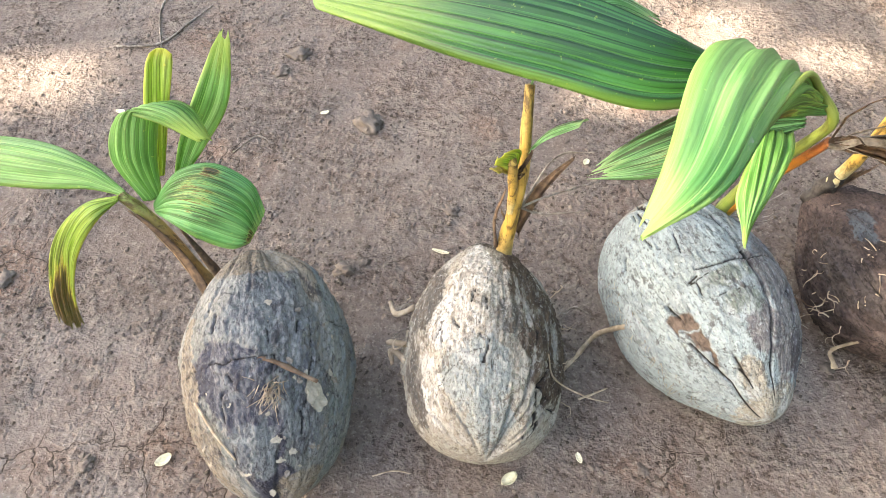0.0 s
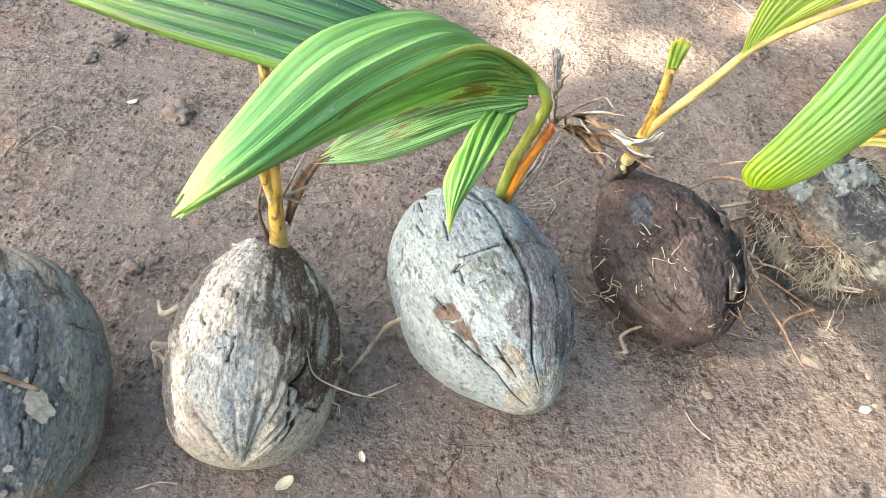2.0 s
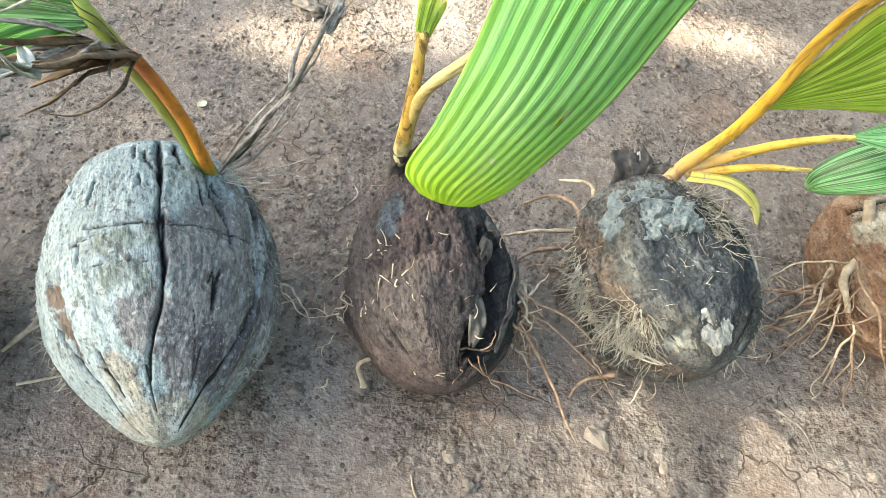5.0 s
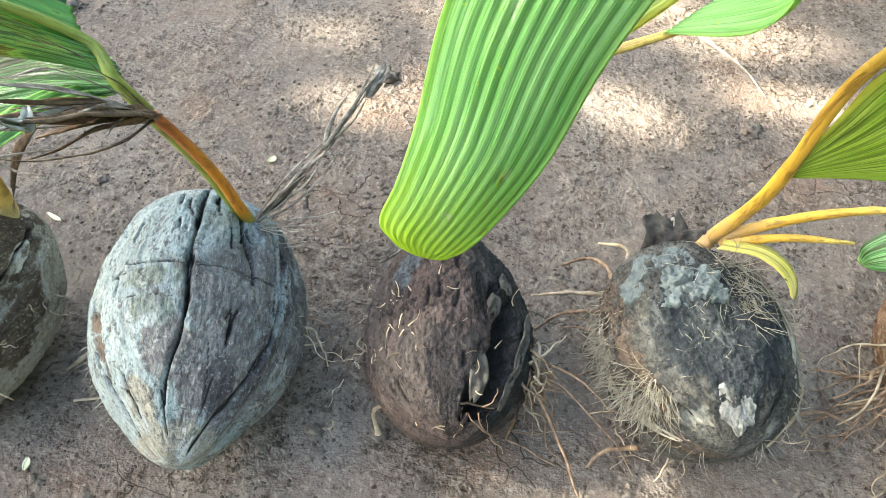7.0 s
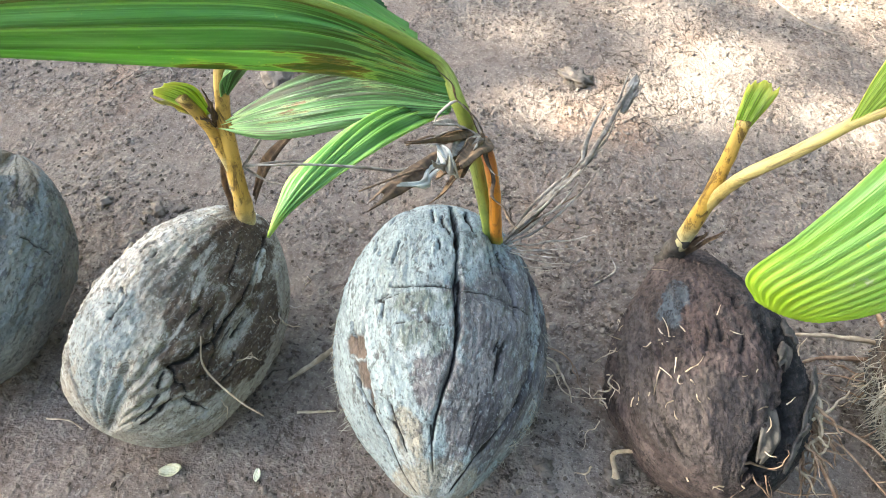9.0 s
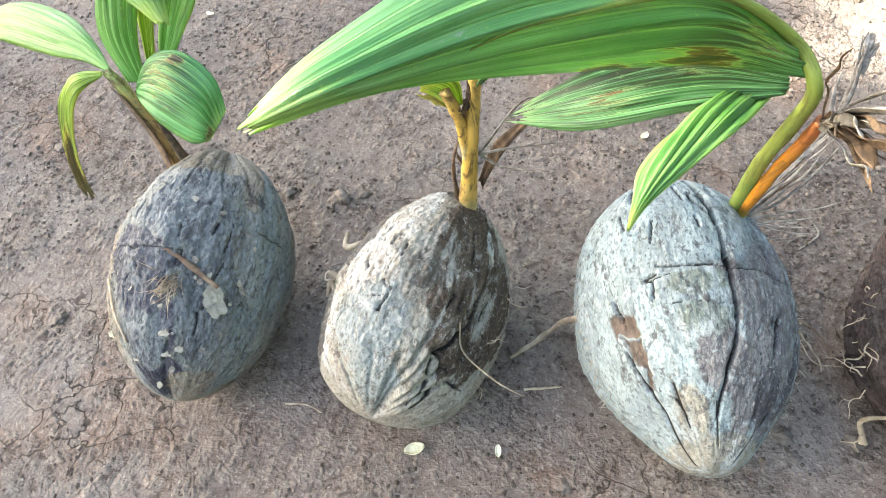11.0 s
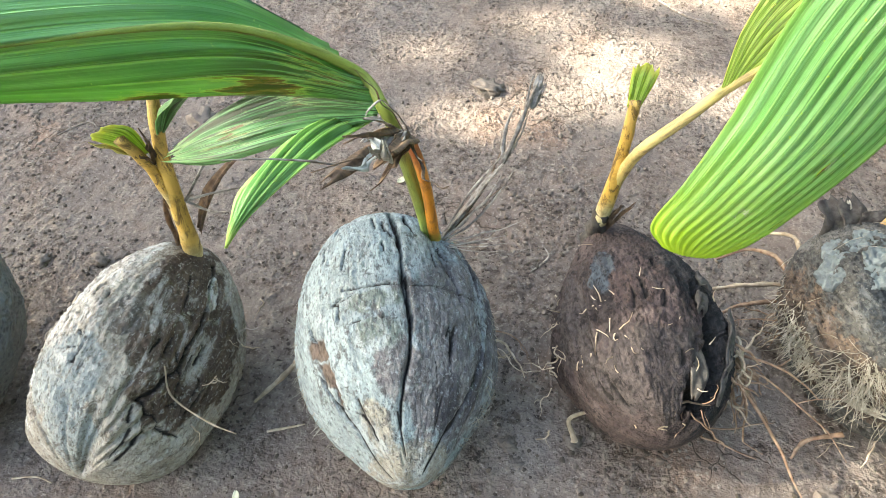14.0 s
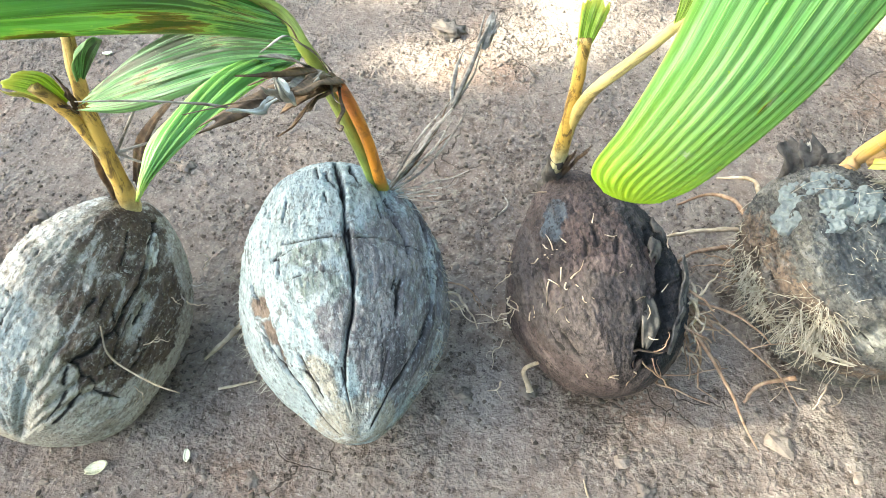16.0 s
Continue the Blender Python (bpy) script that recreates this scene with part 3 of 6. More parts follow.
def blade(name, left, middle, right, mat, pleats=9, depth=0.0022, nu=64, thick=0.0007, ragged=0.02, seed=0, wave=0.0, marks=(), scars=(), trim=(0, 0)):
    """A pleated palm blade between three rails from base to tip, as a closed thin sheet."""
    nv = pleats * 4 + 1
    a, b, c = (glide(r, nu) for r in (left, middle, right))
    v = np.linspace(-1, 1, nv)
    cut = 1 - ragged * np.abs(lattice(np.stack([v * pleats * 0.9, v * 0 + seed, v * 0], -1), seed))
    cut = cut - trim[0] * np.maximum(0, -v) ** 3 - trim[1] * np.maximum(0, v) ** 2
    p = a[:, None] * (v * (v - 1) / 2)[None, :, None] + b[:, None] * (1 - v * v)[None, :, None] + c[:, None] * (v * (v + 1) / 2)[None, :, None]
    u = np.linspace(0, 1, nu)
    full = np.stack([np.stack([np.interp(u * cut[j], u, p[:, j, k]) for k in range(3)], -1) for j in range(nv)], 1)
    nrm = unit(np.cross(np.gradient(full, axis=0), np.gradient(full, axis=1)))
    width = np.linalg.norm(c - a, axis=1)
    swell = np.clip(width / max(width.max(), 1e-6), 0, 1)[:, None] ** 0.7
    fold = np.abs(((v + 1) / 2 * pleats) % 1 - 0.5) * 2 - 0.5
    full = full + nrm * (fold[None] * depth * swell * (1 - 0.8 * smooth(u, 0.8, 1.0))[:, None])[..., None]
    if wave:
        full = full + nrm * (wave * swell * lattice(np.stack(np.broadcast_arrays(u[:, None] * 5, v[None] * 1.5, np.array(seed * 1.0)), -1).reshape(-1, 3), seed).reshape(nu, nv))[..., None]
    top, low = full + nrm * thick / 2, full - nrm * thick / 2
    verts = np.concatenate([top.reshape(-1, 3), low.reshape(-1, 3)])
    f = grid_faces(nu, nv)
    o = nu * nv
    rim = list(range(nv)) + [i * nv + nv - 1 for i in range(1, nu)] + [(nu - 1) * nv + j for j in range(nv - 2, -1, -1)] + [i * nv for i in range(nu - 2, 0, -1)]
    faces = f.tolist() + (f[:, ::-1] + o).tolist() + [[rim[k], rim[(k + 1) % len(rim)], rim[(k + 1) % len(rim)] + o, rim[k] + o][::-1] for k in range(len(rim))]
    uu, vv = np.broadcast_arrays(u[:, None], v[None])
    uv = np.stack([uu, (vv + 1) / 2 * pleats], -1).reshape(-1, 2)
    mark = sum((np.exp(-(((uu - u0) / ru) ** 4) - ((vv - v0) / rv) ** 4) for u0, v0, ru, rv in marks), 0 * uu)
    scar = sum(((k[4] if len(k) > 4 else 1.0) * np.exp(-(((uu - k[0]) / k[2]) ** 2) - ((vv - k[1]) / k[3]) ** 2) for k in scars), 0 * uu)
    mask = np.stack([uu, np.abs(vv), np.clip(mark, 0, 1), np.clip(scar, 0, 1)], -1).reshape(-1, 4)
    return mesh_of(name, verts, faces, mat, np.tile(mask, (2, 1)), np.tile(uv, (2, 1)))


def nut_frame(c, yaw, pitch, twist=0.0):
    """Local x runs to the blossom end, z up, y to its right seen from that end."""
    yw, pt = radians(yaw), radians(pitch)
    x = Vector((math.sin(yw) * math.cos(pt), -math.cos(yw) * math.cos(pt), -math.sin(pt)))
    y = Vector((0, 0, 1)).cross(x).normalized()
    z = x.cross(y)
    m = Matrix((x, y, z)).transposed().to_4x4()
    return Matrix.Translation(c) @ m @ Matrix.Rotation(radians(twist), 4, "X")


def on_nut(m, a, b, s, deg, out=0.0):
    """World place on the husk at s (-1 stalk end, 1 blossom end) and deg round from the top."""
    r = (b + out) * math.sqrt(max(0, 1 - s * s))
    return m @ Vector(((a + out) * s, r * math.sin(radians(deg)), r * math.cos(radians(deg))))


def line_distance(s, phi, a, b, pts):
    """Distance in metres on the husk to a broken line of (s, degrees)."""
    best = np.full(s.shape, 9.0)
    wide = b * np.sqrt(np.maximum(0.08, 1 - s * s))
    for (s0, d0), (s1, d1) in zip(pts, pts[1:]):
        x0, y0, x1, y1 = s0 * a, radians(d0), s1 * a, radians(d1)
        ex, ey = x1 - x0, (y1 - y0) * wide
        px, py = s * a - x0, ((phi - y0 + np.pi) % (2 * np.pi) - np.pi) * wide
        t = np.clip((px * ex + py * ey) / (ex * ex + ey * ey + 1e-12), 0, 1)
        best = np.minimum(best, np.hypot(px - t * ex, py - t * ey))
    return best


def husk(name, a, b, mat, seed, egg=0.0, blunt=0.0, sides=0.035, side_turn=0.0, point=0.0, ribs=0.02, cracks=(), bared=(), regions=(), lump=0.05, holes=(), cone=0.0, notch=(), fine=1.0, folds=(), square=0.0, wobble=1.0, coarse=1.0, soft=0.5, profile=(), tones=(), dashes=(), neck=0.0):
    """cracks: (points, width, depth); bared and holes: (s, deg, length, breadth, depth); regions: (s, deg, reach s, reach deg); tones: (zone 1 to 3, s, deg, reach s, reach deg);
    profile: (s, girth); dashes: (count, s from, s to, deg from, deg to) of short lengthwise splits."""
    ns, na = int(190 * fine), int(240 * fine)
    t = np.linspace(0.012, np.pi - 0.012, ns)[:, None]
    phi = np.linspace(-np.pi, np.pi, na, endpoint=False)[None]
    s = -np.cos(t) + 0 * phi
    phi = phi + 0 * t
    r = np.where(s < 0, np.sin(t) ** (1 - square), np.sin(t)) * (1 + egg * s + blunt * (s * s - 0.4))
    r = r * (1 - cone * smooth(s, 0.15, 1.0))
    if profile:
        at = np.linspace(-1, 1, 81)
        girth = np.interp(at, *zip(*profile))
        girth = np.convolve(np.pad(girth, 6, "edge"), np.ones(13) / 13, "valid")
        r = r * np.interp(s, at, girth)
    chance = np.random.default_rng(seed)
    for count, s0, s1, d0, d1 in dashes:
        for k in range(count):
            sa, da, ln = chance.uniform(s0, s1), chance.uniform(d0, d1), chance.uniform(0.05, 0.22)
            cracks = (*cracks, ([(sa, da), (min(0.97, sa + ln), da + chance.normal(0, 2))], chance.uniform(0.0013, 0.0026), 0.0042))
    for s0, d0, rs, rd, deep in notch:
        off = ((phi - radians(d0) + np.pi) % (2 * np.pi) - np.pi) / radians(rd)
        r = r - deep * np.exp(-((s - s0) / rs) ** 2 - off**2)
    q = np.stack([s * 1.3, np.sin(phi), np.cos(phi)], -1).reshape(-1, 3)
    sh = s.shape
    r = r * (1 + sides * np.cos(3 * phi + radians(side_turn)) * np.sin(t) + lump * layered(q * 1.5, seed, 3).reshape(sh))
    furrow = layered(np.stack([s * 1.1, np.sin(phi) * 7, np.cos(phi) * 7], -1).reshape(-1, 3), seed + 3, 4).reshape(sh)
    r = r * (1 + ribs * furrow * np.sin(t) ** 0.5)
    tip = smooth(s, 0.62, 1.0)
    r = r * (1 + 0.10 * tip * lattice(np.stack([s * 0.5, np.sin(phi) * 4.5, np.cos(phi) * 4.5], -1).reshape(-1, 3), seed + 9).reshape(sh))
    rough = layered(q * 24, seed + 20, 3).reshape(sh)
    rad = b * r + 0.0012 * coarse * rough * np.sin(t)
    if coarse > 1:
        rad = rad + 0.0007 * coarse * layered(q * 55, seed + 25, 2).reshape(sh) * np.sin(t)
    x = a * (s + point * smooth(s, 0.75, 1.0) * 0.12 - neck * smooth(-s, 0.6, 1.0))
    mask = np.zeros((*sh, 3))
    jag = 0.0032 * layered(np.stack([s * 9, np.sin(phi) * 9, np.cos(phi) * 9], -1).reshape(-1, 3), seed + 31, 3).reshape(sh)
    sway = np.stack([s * 8, np.sin(phi) * 8, np.cos(phi) * 8], -1).reshape(-1, 3)
    s_off, p_off = (amp * layered(sway, seed + n, 4).reshape(sh) for n, amp in ((50, 0.022 * wobble), (57, 0.030 * wobble)))
    thin = 0.7 + 0.45 * layered(sway * 0.6, seed + 63, 2).reshape(sh)
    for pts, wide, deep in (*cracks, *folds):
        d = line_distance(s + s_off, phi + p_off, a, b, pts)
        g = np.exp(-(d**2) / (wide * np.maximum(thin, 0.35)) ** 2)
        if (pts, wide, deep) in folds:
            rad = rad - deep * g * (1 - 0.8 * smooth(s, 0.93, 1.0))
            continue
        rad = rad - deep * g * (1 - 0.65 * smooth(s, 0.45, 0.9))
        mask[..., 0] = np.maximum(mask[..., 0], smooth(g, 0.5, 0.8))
    for s0, d0, ln, br, deep in (*bared, *holes):
        wide = b * np.sqrt(np.maximum(0.05, 1 - s * s))
        off = ((phi - radians(d0) + np.pi) % (2 * np.pi) - np.pi) * wide
        e = np.maximum(np.abs((s - s0) * a + jag * 1.5) / ln, np.abs(off + jag * 1.8) / br)
        g = 1 - smooth(e, 0.85, 1.1)
        rad = rad - deep * g
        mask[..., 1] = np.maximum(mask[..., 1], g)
    tone = np.zeros((*sh, 3))
    blur = 0.22 * layered(q * 5, seed + 40, 4).reshape(sh)
    for zone, s0, d0, rs, rd in (*((0, *g) for g in regions), *tones):
        off = ((phi - radians(d0) + np.pi) % (2 * np.pi) - np.pi) / radians(rd)
        e = np.hypot((s - s0) / rs, off) + blur
        part = 1 - smooth(e, 1.0 - soft, 1.0 + soft)
        goal = mask[..., 2] if zone == 0 else tone[..., zone - 1]
        np.maximum(goal, part, out=goal)
    v = np.stack([x, rad * np.sin(phi), rad * np.cos(phi)], -1).reshape(-1, 3)
    faces = grid_faces(ns, na, True)[:, ::-1].tolist() + [list(range(na)), list(range((ns - 1) * na, ns * na))[::-1]]
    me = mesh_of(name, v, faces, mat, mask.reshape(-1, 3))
    more = me.color_attributes.new("tone", "FLOAT_COLOR", "POINT")
    more.data.foreach_set("color", np.concatenate([tone.reshape(-1, 3), np.ones((len(v), 1))], 1).ravel())
    return me


def lump_mesh(name, size, mat, seed, flat=0.6, cuts=2, rough=0.35, freq=1.3, shade=True):
    """A stone or clod: a pitted, flattened ball of low count, sitting on z = 0."""
    bm = bmesh.new()
    bmesh.ops.create_icosphere(bm, subdivisions=cuts, radius=1.0)
    p = np.array([v.co for v in bm.verts])
    k = 1 + rough * layered(p * freq, seed, 3)
    p = p * k[:, None] * np.array((1, 0.8, flat)) * size
    p[:, 2] = np.maximum(p[:, 2], -0.25 * size * flat)
    p[:, 2] -= p[:, 2].min()
    for v, q in zip(bm.verts, p):
        v.co = q
    me = bpy.data.meshes.new(name)
    bm.to_mesh(me)
    bm.free()
    me.materials.append(mat)
    me.polygons.foreach_set("use_smooth", np.full(len(me.polygons), shade))
    return me


# ---- ground: one sheet to the horizon, fine where the row of nuts lies ----
def axis_steps(lo, hi, step, reach):
    mid = np.arange(lo, hi + step / 2, step)
    grow = step * np.cumsum(1.35 ** np.arange(1, 50))
    grow = grow[grow < reach]
    return np.concatenate([lo - grow[::-1], mid, hi + grow])


def build_ground():
    xs, ys = axis_steps(-0.85, 1.5, 0.005, 900), axis_steps(-0.1, 1.4, 0.005, 900)
    x, y = np.meshgrid(xs, ys, indexing="ij")
    v = np.stack([x, y, ground_height(x, y)], -1).reshape(-1, 3)
    ob = new("ground", mesh_of("ground", v, grid_faces(len(xs), len(ys)), SOIL))
    tagged(ob, "bare trodden grey-brown earth with grit and fine cracks", "ground", kind="structure")


def floor_at(x, y):
    return float(ground_height(np.array([x]), np.array([y]))[0])


build_ground()


# ---- the row of sprouted coconuts ----
GROUP = "sprouted coconuts in a row"


def nut_a():
    c, a, b, yaw, pitch = (-0.161, 0.281, 0.099), 0.142, 0.093, 12.4, 19.2
    m = nut_frame(c, yaw, pitch)
    nut = thing("sprouted_coconut", c[0], c[1], 0, "slate-grey stained coconut with fresh curling green sprout leaves", "coconut", GROUP)
    add("husk", husk("husk", a, b, HUSK_A, 11, soft=0.35, coarse=1.3, fine=1.6, sides=0.05, side_turn=40, ribs=0.014, lump=0.06, profile=[(-1, 0.85), (-0.8, 0.93), (-0.3, 1.0), (0.4, 1.0), (1, 0.95)],
        notch=[(-0.86, 34, 0.14, 10, 0.14), (-0.74, 64, 0.16, 22, -0.10), (-0.92, -10, 0.10, 30, -0.06), (-0.2, 26, 0.3, 7, 0.02), (0.2, -10, 0.4, 8, 0.025), (0.92, 8, 0.10, 16, 0.07), (-0.15, 52, 0.5, 6, 0.04), (0.5, -34, 0.45, 7, 0.04)],
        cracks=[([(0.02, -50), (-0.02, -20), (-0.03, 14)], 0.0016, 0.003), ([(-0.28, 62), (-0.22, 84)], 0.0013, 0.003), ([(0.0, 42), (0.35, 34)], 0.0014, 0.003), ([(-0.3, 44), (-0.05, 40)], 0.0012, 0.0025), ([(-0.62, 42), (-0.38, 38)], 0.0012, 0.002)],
        folds=[([(0.6, 14), (0.97, 8)], 0.004, 0.004), ([(0.6, -30), (0.95, -20)], 0.005, 0.004), *[([(-0.97, d), (-0.55, d * 1.15)], 0.0026, 0.0028) for d in (2, 16, 28, 48, 62, 78)], ([(-0.9, -20), (-0.4, -30)], 0.004, 0.003)],
        dashes=[(9, -0.4, 0.6, -45, 70)],
        regions=[(0.08, -14, 0.26, 28), (0.45, 0, 0.36, 22), (0.82, 2, 0.14, 30)],
        tones=[(1, -0.38, 12, 0.34, 34), (1, 0.28, 36, 0.46, 20), (1, 0.62, -8, 0.2, 20), (2, -0.86, 0, 0.16, 80), (2, -0.62, 62, 0.2, 14), (2, 0.3, -58, 0.7, 22), (2, 0.9, 60, 0.14, 50), (3, 0.05, 78, 0.9, 20)]), nut, at=m)
    base = (-0.262, 0.393, 0.125)
    add("stem", tube("stem", [(-0.235, 0.372, 0.10), base, (-0.292, 0.41, 0.194), (-0.322, 0.42, 0.236)], [0.010, 0.0095, 0.008, 0.006], STEM_A, rough=0.25), nut, "brown-sheathed yellow-green stem")
    add("sheath", blade("sheath", [(-0.250, 0.366, 0.115), (-0.276, 0.392, 0.150), (-0.298, 0.404, 0.195), (-0.318, 0.41, 0.222)], [(-0.246, 0.360, 0.122), (-0.270, 0.388, 0.160), (-0.294, 0.40, 0.202), (-0.317, 0.409, 0.225)], [(-0.236, 0.362, 0.126), (-0.262, 0.388, 0.164), (-0.290, 0.401, 0.206), (-0.316, 0.41, 0.227)], DARK_DRY, pleats=3, depth=0.001, nu=26, ragged=0.4, seed=13), nut, "torn brown sheath round the stem")
    add("sheath", tube("sheath", [(-0.222, 0.375, 0.10), (-0.240, 0.39, 0.145), (-0.262, 0.402, 0.20)], [0.009, 0.0075, 0.002], DARK_DRY, rough=0.3, flat=0.5, seed=4), nut)
    # left blade, level
    add("leaf", blade("leaf", [(-0.315, 0.418, 0.234), (-0.36, 0.425, 0.236), (-0.42, 0.43, 0.228), (-0.50, 0.44, 0.222), (-0.56, 0.45, 0.215)],
        [(-0.315, 0.42, 0.238), (-0.36, 0.44, 0.252), (-0.42, 0.455, 0.256), (-0.50, 0.47, 0.25), (-0.57, 0.47, 0.23)],
        [(-0.315, 0.422, 0.24), (-0.36, 0.452, 0.25), (-0.42, 0.48, 0.25), (-0.50, 0.49, 0.245), (-0.565, 0.48, 0.23)], LEAF_A, pleats=6, seed=1), nut)
    # drooping blade with withered end
    add("leaf", blade("leaf", [(-0.32, 0.41, 0.236), (-0.345, 0.385, 0.222), (-0.385, 0.375, 0.17), (-0.415, 0.365, 0.10), (-0.43, 0.36, 0.04)],
        [(-0.32, 0.412, 0.238), (-0.35, 0.395, 0.238), (-0.395, 0.385, 0.185), (-0.432, 0.37, 0.10), (-0.45, 0.36, 0.03)],
        [(-0.32, 0.415, 0.24), (-0.37, 0.405, 0.228), (-0.42, 0.39, 0.17), (-0.455, 0.375, 0.095), (-0.47, 0.365, 0.03)], LEAF_E, pleats=5, ragged=0.25, seed=2, wave=0.004, scars=[(0.8, 0.0, 0.3, 1.0), (1.0, 0.0, 0.2, 1.5)]), nut, "drooping leaf with a withered tip")
    # arching blade
    add("leaf", blade("leaf", [(-0.300, 0.42, 0.225), (-0.325, 0.44, 0.27), (-0.305, 0.455, 0.315), (-0.262, 0.445, 0.322), (-0.215, 0.432, 0.306)],
        [(-0.290, 0.425, 0.222), (-0.297, 0.435, 0.275), (-0.278, 0.452, 0.328), (-0.240, 0.448, 0.333), (-0.207, 0.432, 0.309)],
        [(-0.282, 0.43, 0.225), (-0.275, 0.45, 0.275), (-0.258, 0.472, 0.318), (-0.228, 0.465, 0.322), (-0.203, 0.435, 0.305)], LEAF_A, pleats=6, seed=3), nut, "curled pale green leaf")
    # broad blade
    add("leaf", blade("leaf", [(-0.292, 0.425, 0.218), (-0.255, 0.438, 0.256), (-0.215, 0.445, 0.262), (-0.178, 0.435, 0.245), (-0.166, 0.418, 0.215)],
        [(-0.292, 0.42, 0.215), (-0.262, 0.418, 0.245), (-0.225, 0.415, 0.256), (-0.185, 0.41, 0.235), (-0.176, 0.405, 0.20)],
        [(-0.290, 0.415, 0.21), (-0.265, 0.398, 0.212), (-0.238, 0.388, 0.200), (-0.205, 0.385, 0.187), (-0.186, 0.395, 0.187)], LEAF_BROAD, pleats=9, depth=0.003, seed=4, scars=[(0.45, 0.1, 0.3, 0.8, 0.68), (0.52, -0.55, 0.06, 0.14), (0.95, 0.6, 0.06, 0.5)]), nut, "broad green leaf with brown scars")
    add("leaf", blade("leaf", [(-0.298, 0.455, 0.225), (-0.288, 0.478, 0.30), (-0.275, 0.492, 0.345), (-0.266, 0.498, 0.362)],
        [(-0.293, 0.457, 0.225), (-0.276, 0.483, 0.30), (-0.262, 0.497, 0.35), (-0.254, 0.502, 0.366)],
        [(-0.288, 0.459, 0.225), (-0.264, 0.48, 0.30), (-0.248, 0.494, 0.345), (-0.244, 0.5, 0.36)], LEAF_E, pleats=3, seed=5), nut)
    add("leaf", blade("leaf", [(-0.275, 0.45, 0.225), (-0.255, 0.462, 0.275), (-0.228, 0.476, 0.325), (-0.190, 0.50, 0.388)],
        [(-0.270, 0.452, 0.225), (-0.242, 0.468, 0.275), (-0.211, 0.48, 0.325), (-0.183, 0.502, 0.391)],
        [(-0.265, 0.454, 0.225), (-0.228, 0.465, 0.27), (-0.194, 0.48, 0.318), (-0.177, 0.502, 0.39)], LEAF_A, pleats=3, ragged=0.1, seed=6), nut)
    # torn fibre on the husk
    p, q = on_nut(m, a, b, -0.03, 6, 0.002), on_nut(m, a, b, 0.19, 40, 0.004)
    add("fibre_strip", tube("fibre_strip", [p, (p + q) / 2 + Vector((0, 0, 0.004)), q], [0.0035, 0.003, 0.0025], ROOT, n=12, sides=6, rough=0.4, flat=0.4), nut, "reddish torn fibre strip")
    rng = np.random.default_rng(2)
    rs = [on_nut(m, a, b, rng.normal(0.2, 0.04), rng.normal(12, 4), -0.001) for _ in range(45)]
    ws = [m.to_3x3() @ Vector((rng.normal(0.7, 0.4), rng.normal(-0.2, 0.4), rng.normal(0.35, 0.2))) for _ in range(45)]
    add("fibre_tuft", hairs("fibre_tuft", rs, ws, rng.uniform(0.010, 0.028, 45), 0.0007, TAN_ROOT, bend=0.4, seed=2), nut, "small tuft of brown fibre", kind="stuff")
    for s0, d0 in ((0.24, 40), (0.27, 37), (0.33, 42)):
        me = lump_mesh("bark_flake", 0.009, FIBRE, int(s0 * 100), flat=0.10, cuts=2, rough=0.7, freq=2.2, shade=False)
        add("bark_flake", me, nut, "loose pale flake", at=Matrix.Translation(on_nut(m, a, b, s0, d0, 0.0)) @ nut_frame((0, 0, 0), yaw, pitch, -d0).to_3x3().to_4x4() @ pose(0, 0, 0, 0, 0, 20))
    for j in range(40):
        s0, d0 = rng.uniform(-0.5, 0.9), rng.normal(10, 32)
        me = lump_mesh("bark_flake", rng.uniform(0.0015, 0.0042), FIBRE if j % 2 else DRY, j, flat=0.10, cuts=2, rough=0.8, freq=2.2, shade=False)
        add("bark_flake", me, nut, "loose pale flake", at=Matrix.Translation(on_nut(m, a, b, s0, d0, -0.0005)) @ nut_frame((0, 0, 0), yaw, pitch, -d0).to_3x3().to_4x4() @ pose(0, 0, 0, 0, 0, rng.uniform(0, 360)))
    k = [on_nut(m, a, b, s, d, 0.003) for s, d in ((0.2, -40), (0.42, -30), (0.62, -20))]
    add("root", tube("root", k, [0.0016, 0.0014, 0.001], TAN_ROOT, n=14, sides=6, rough=0.3), nut)
    return nut


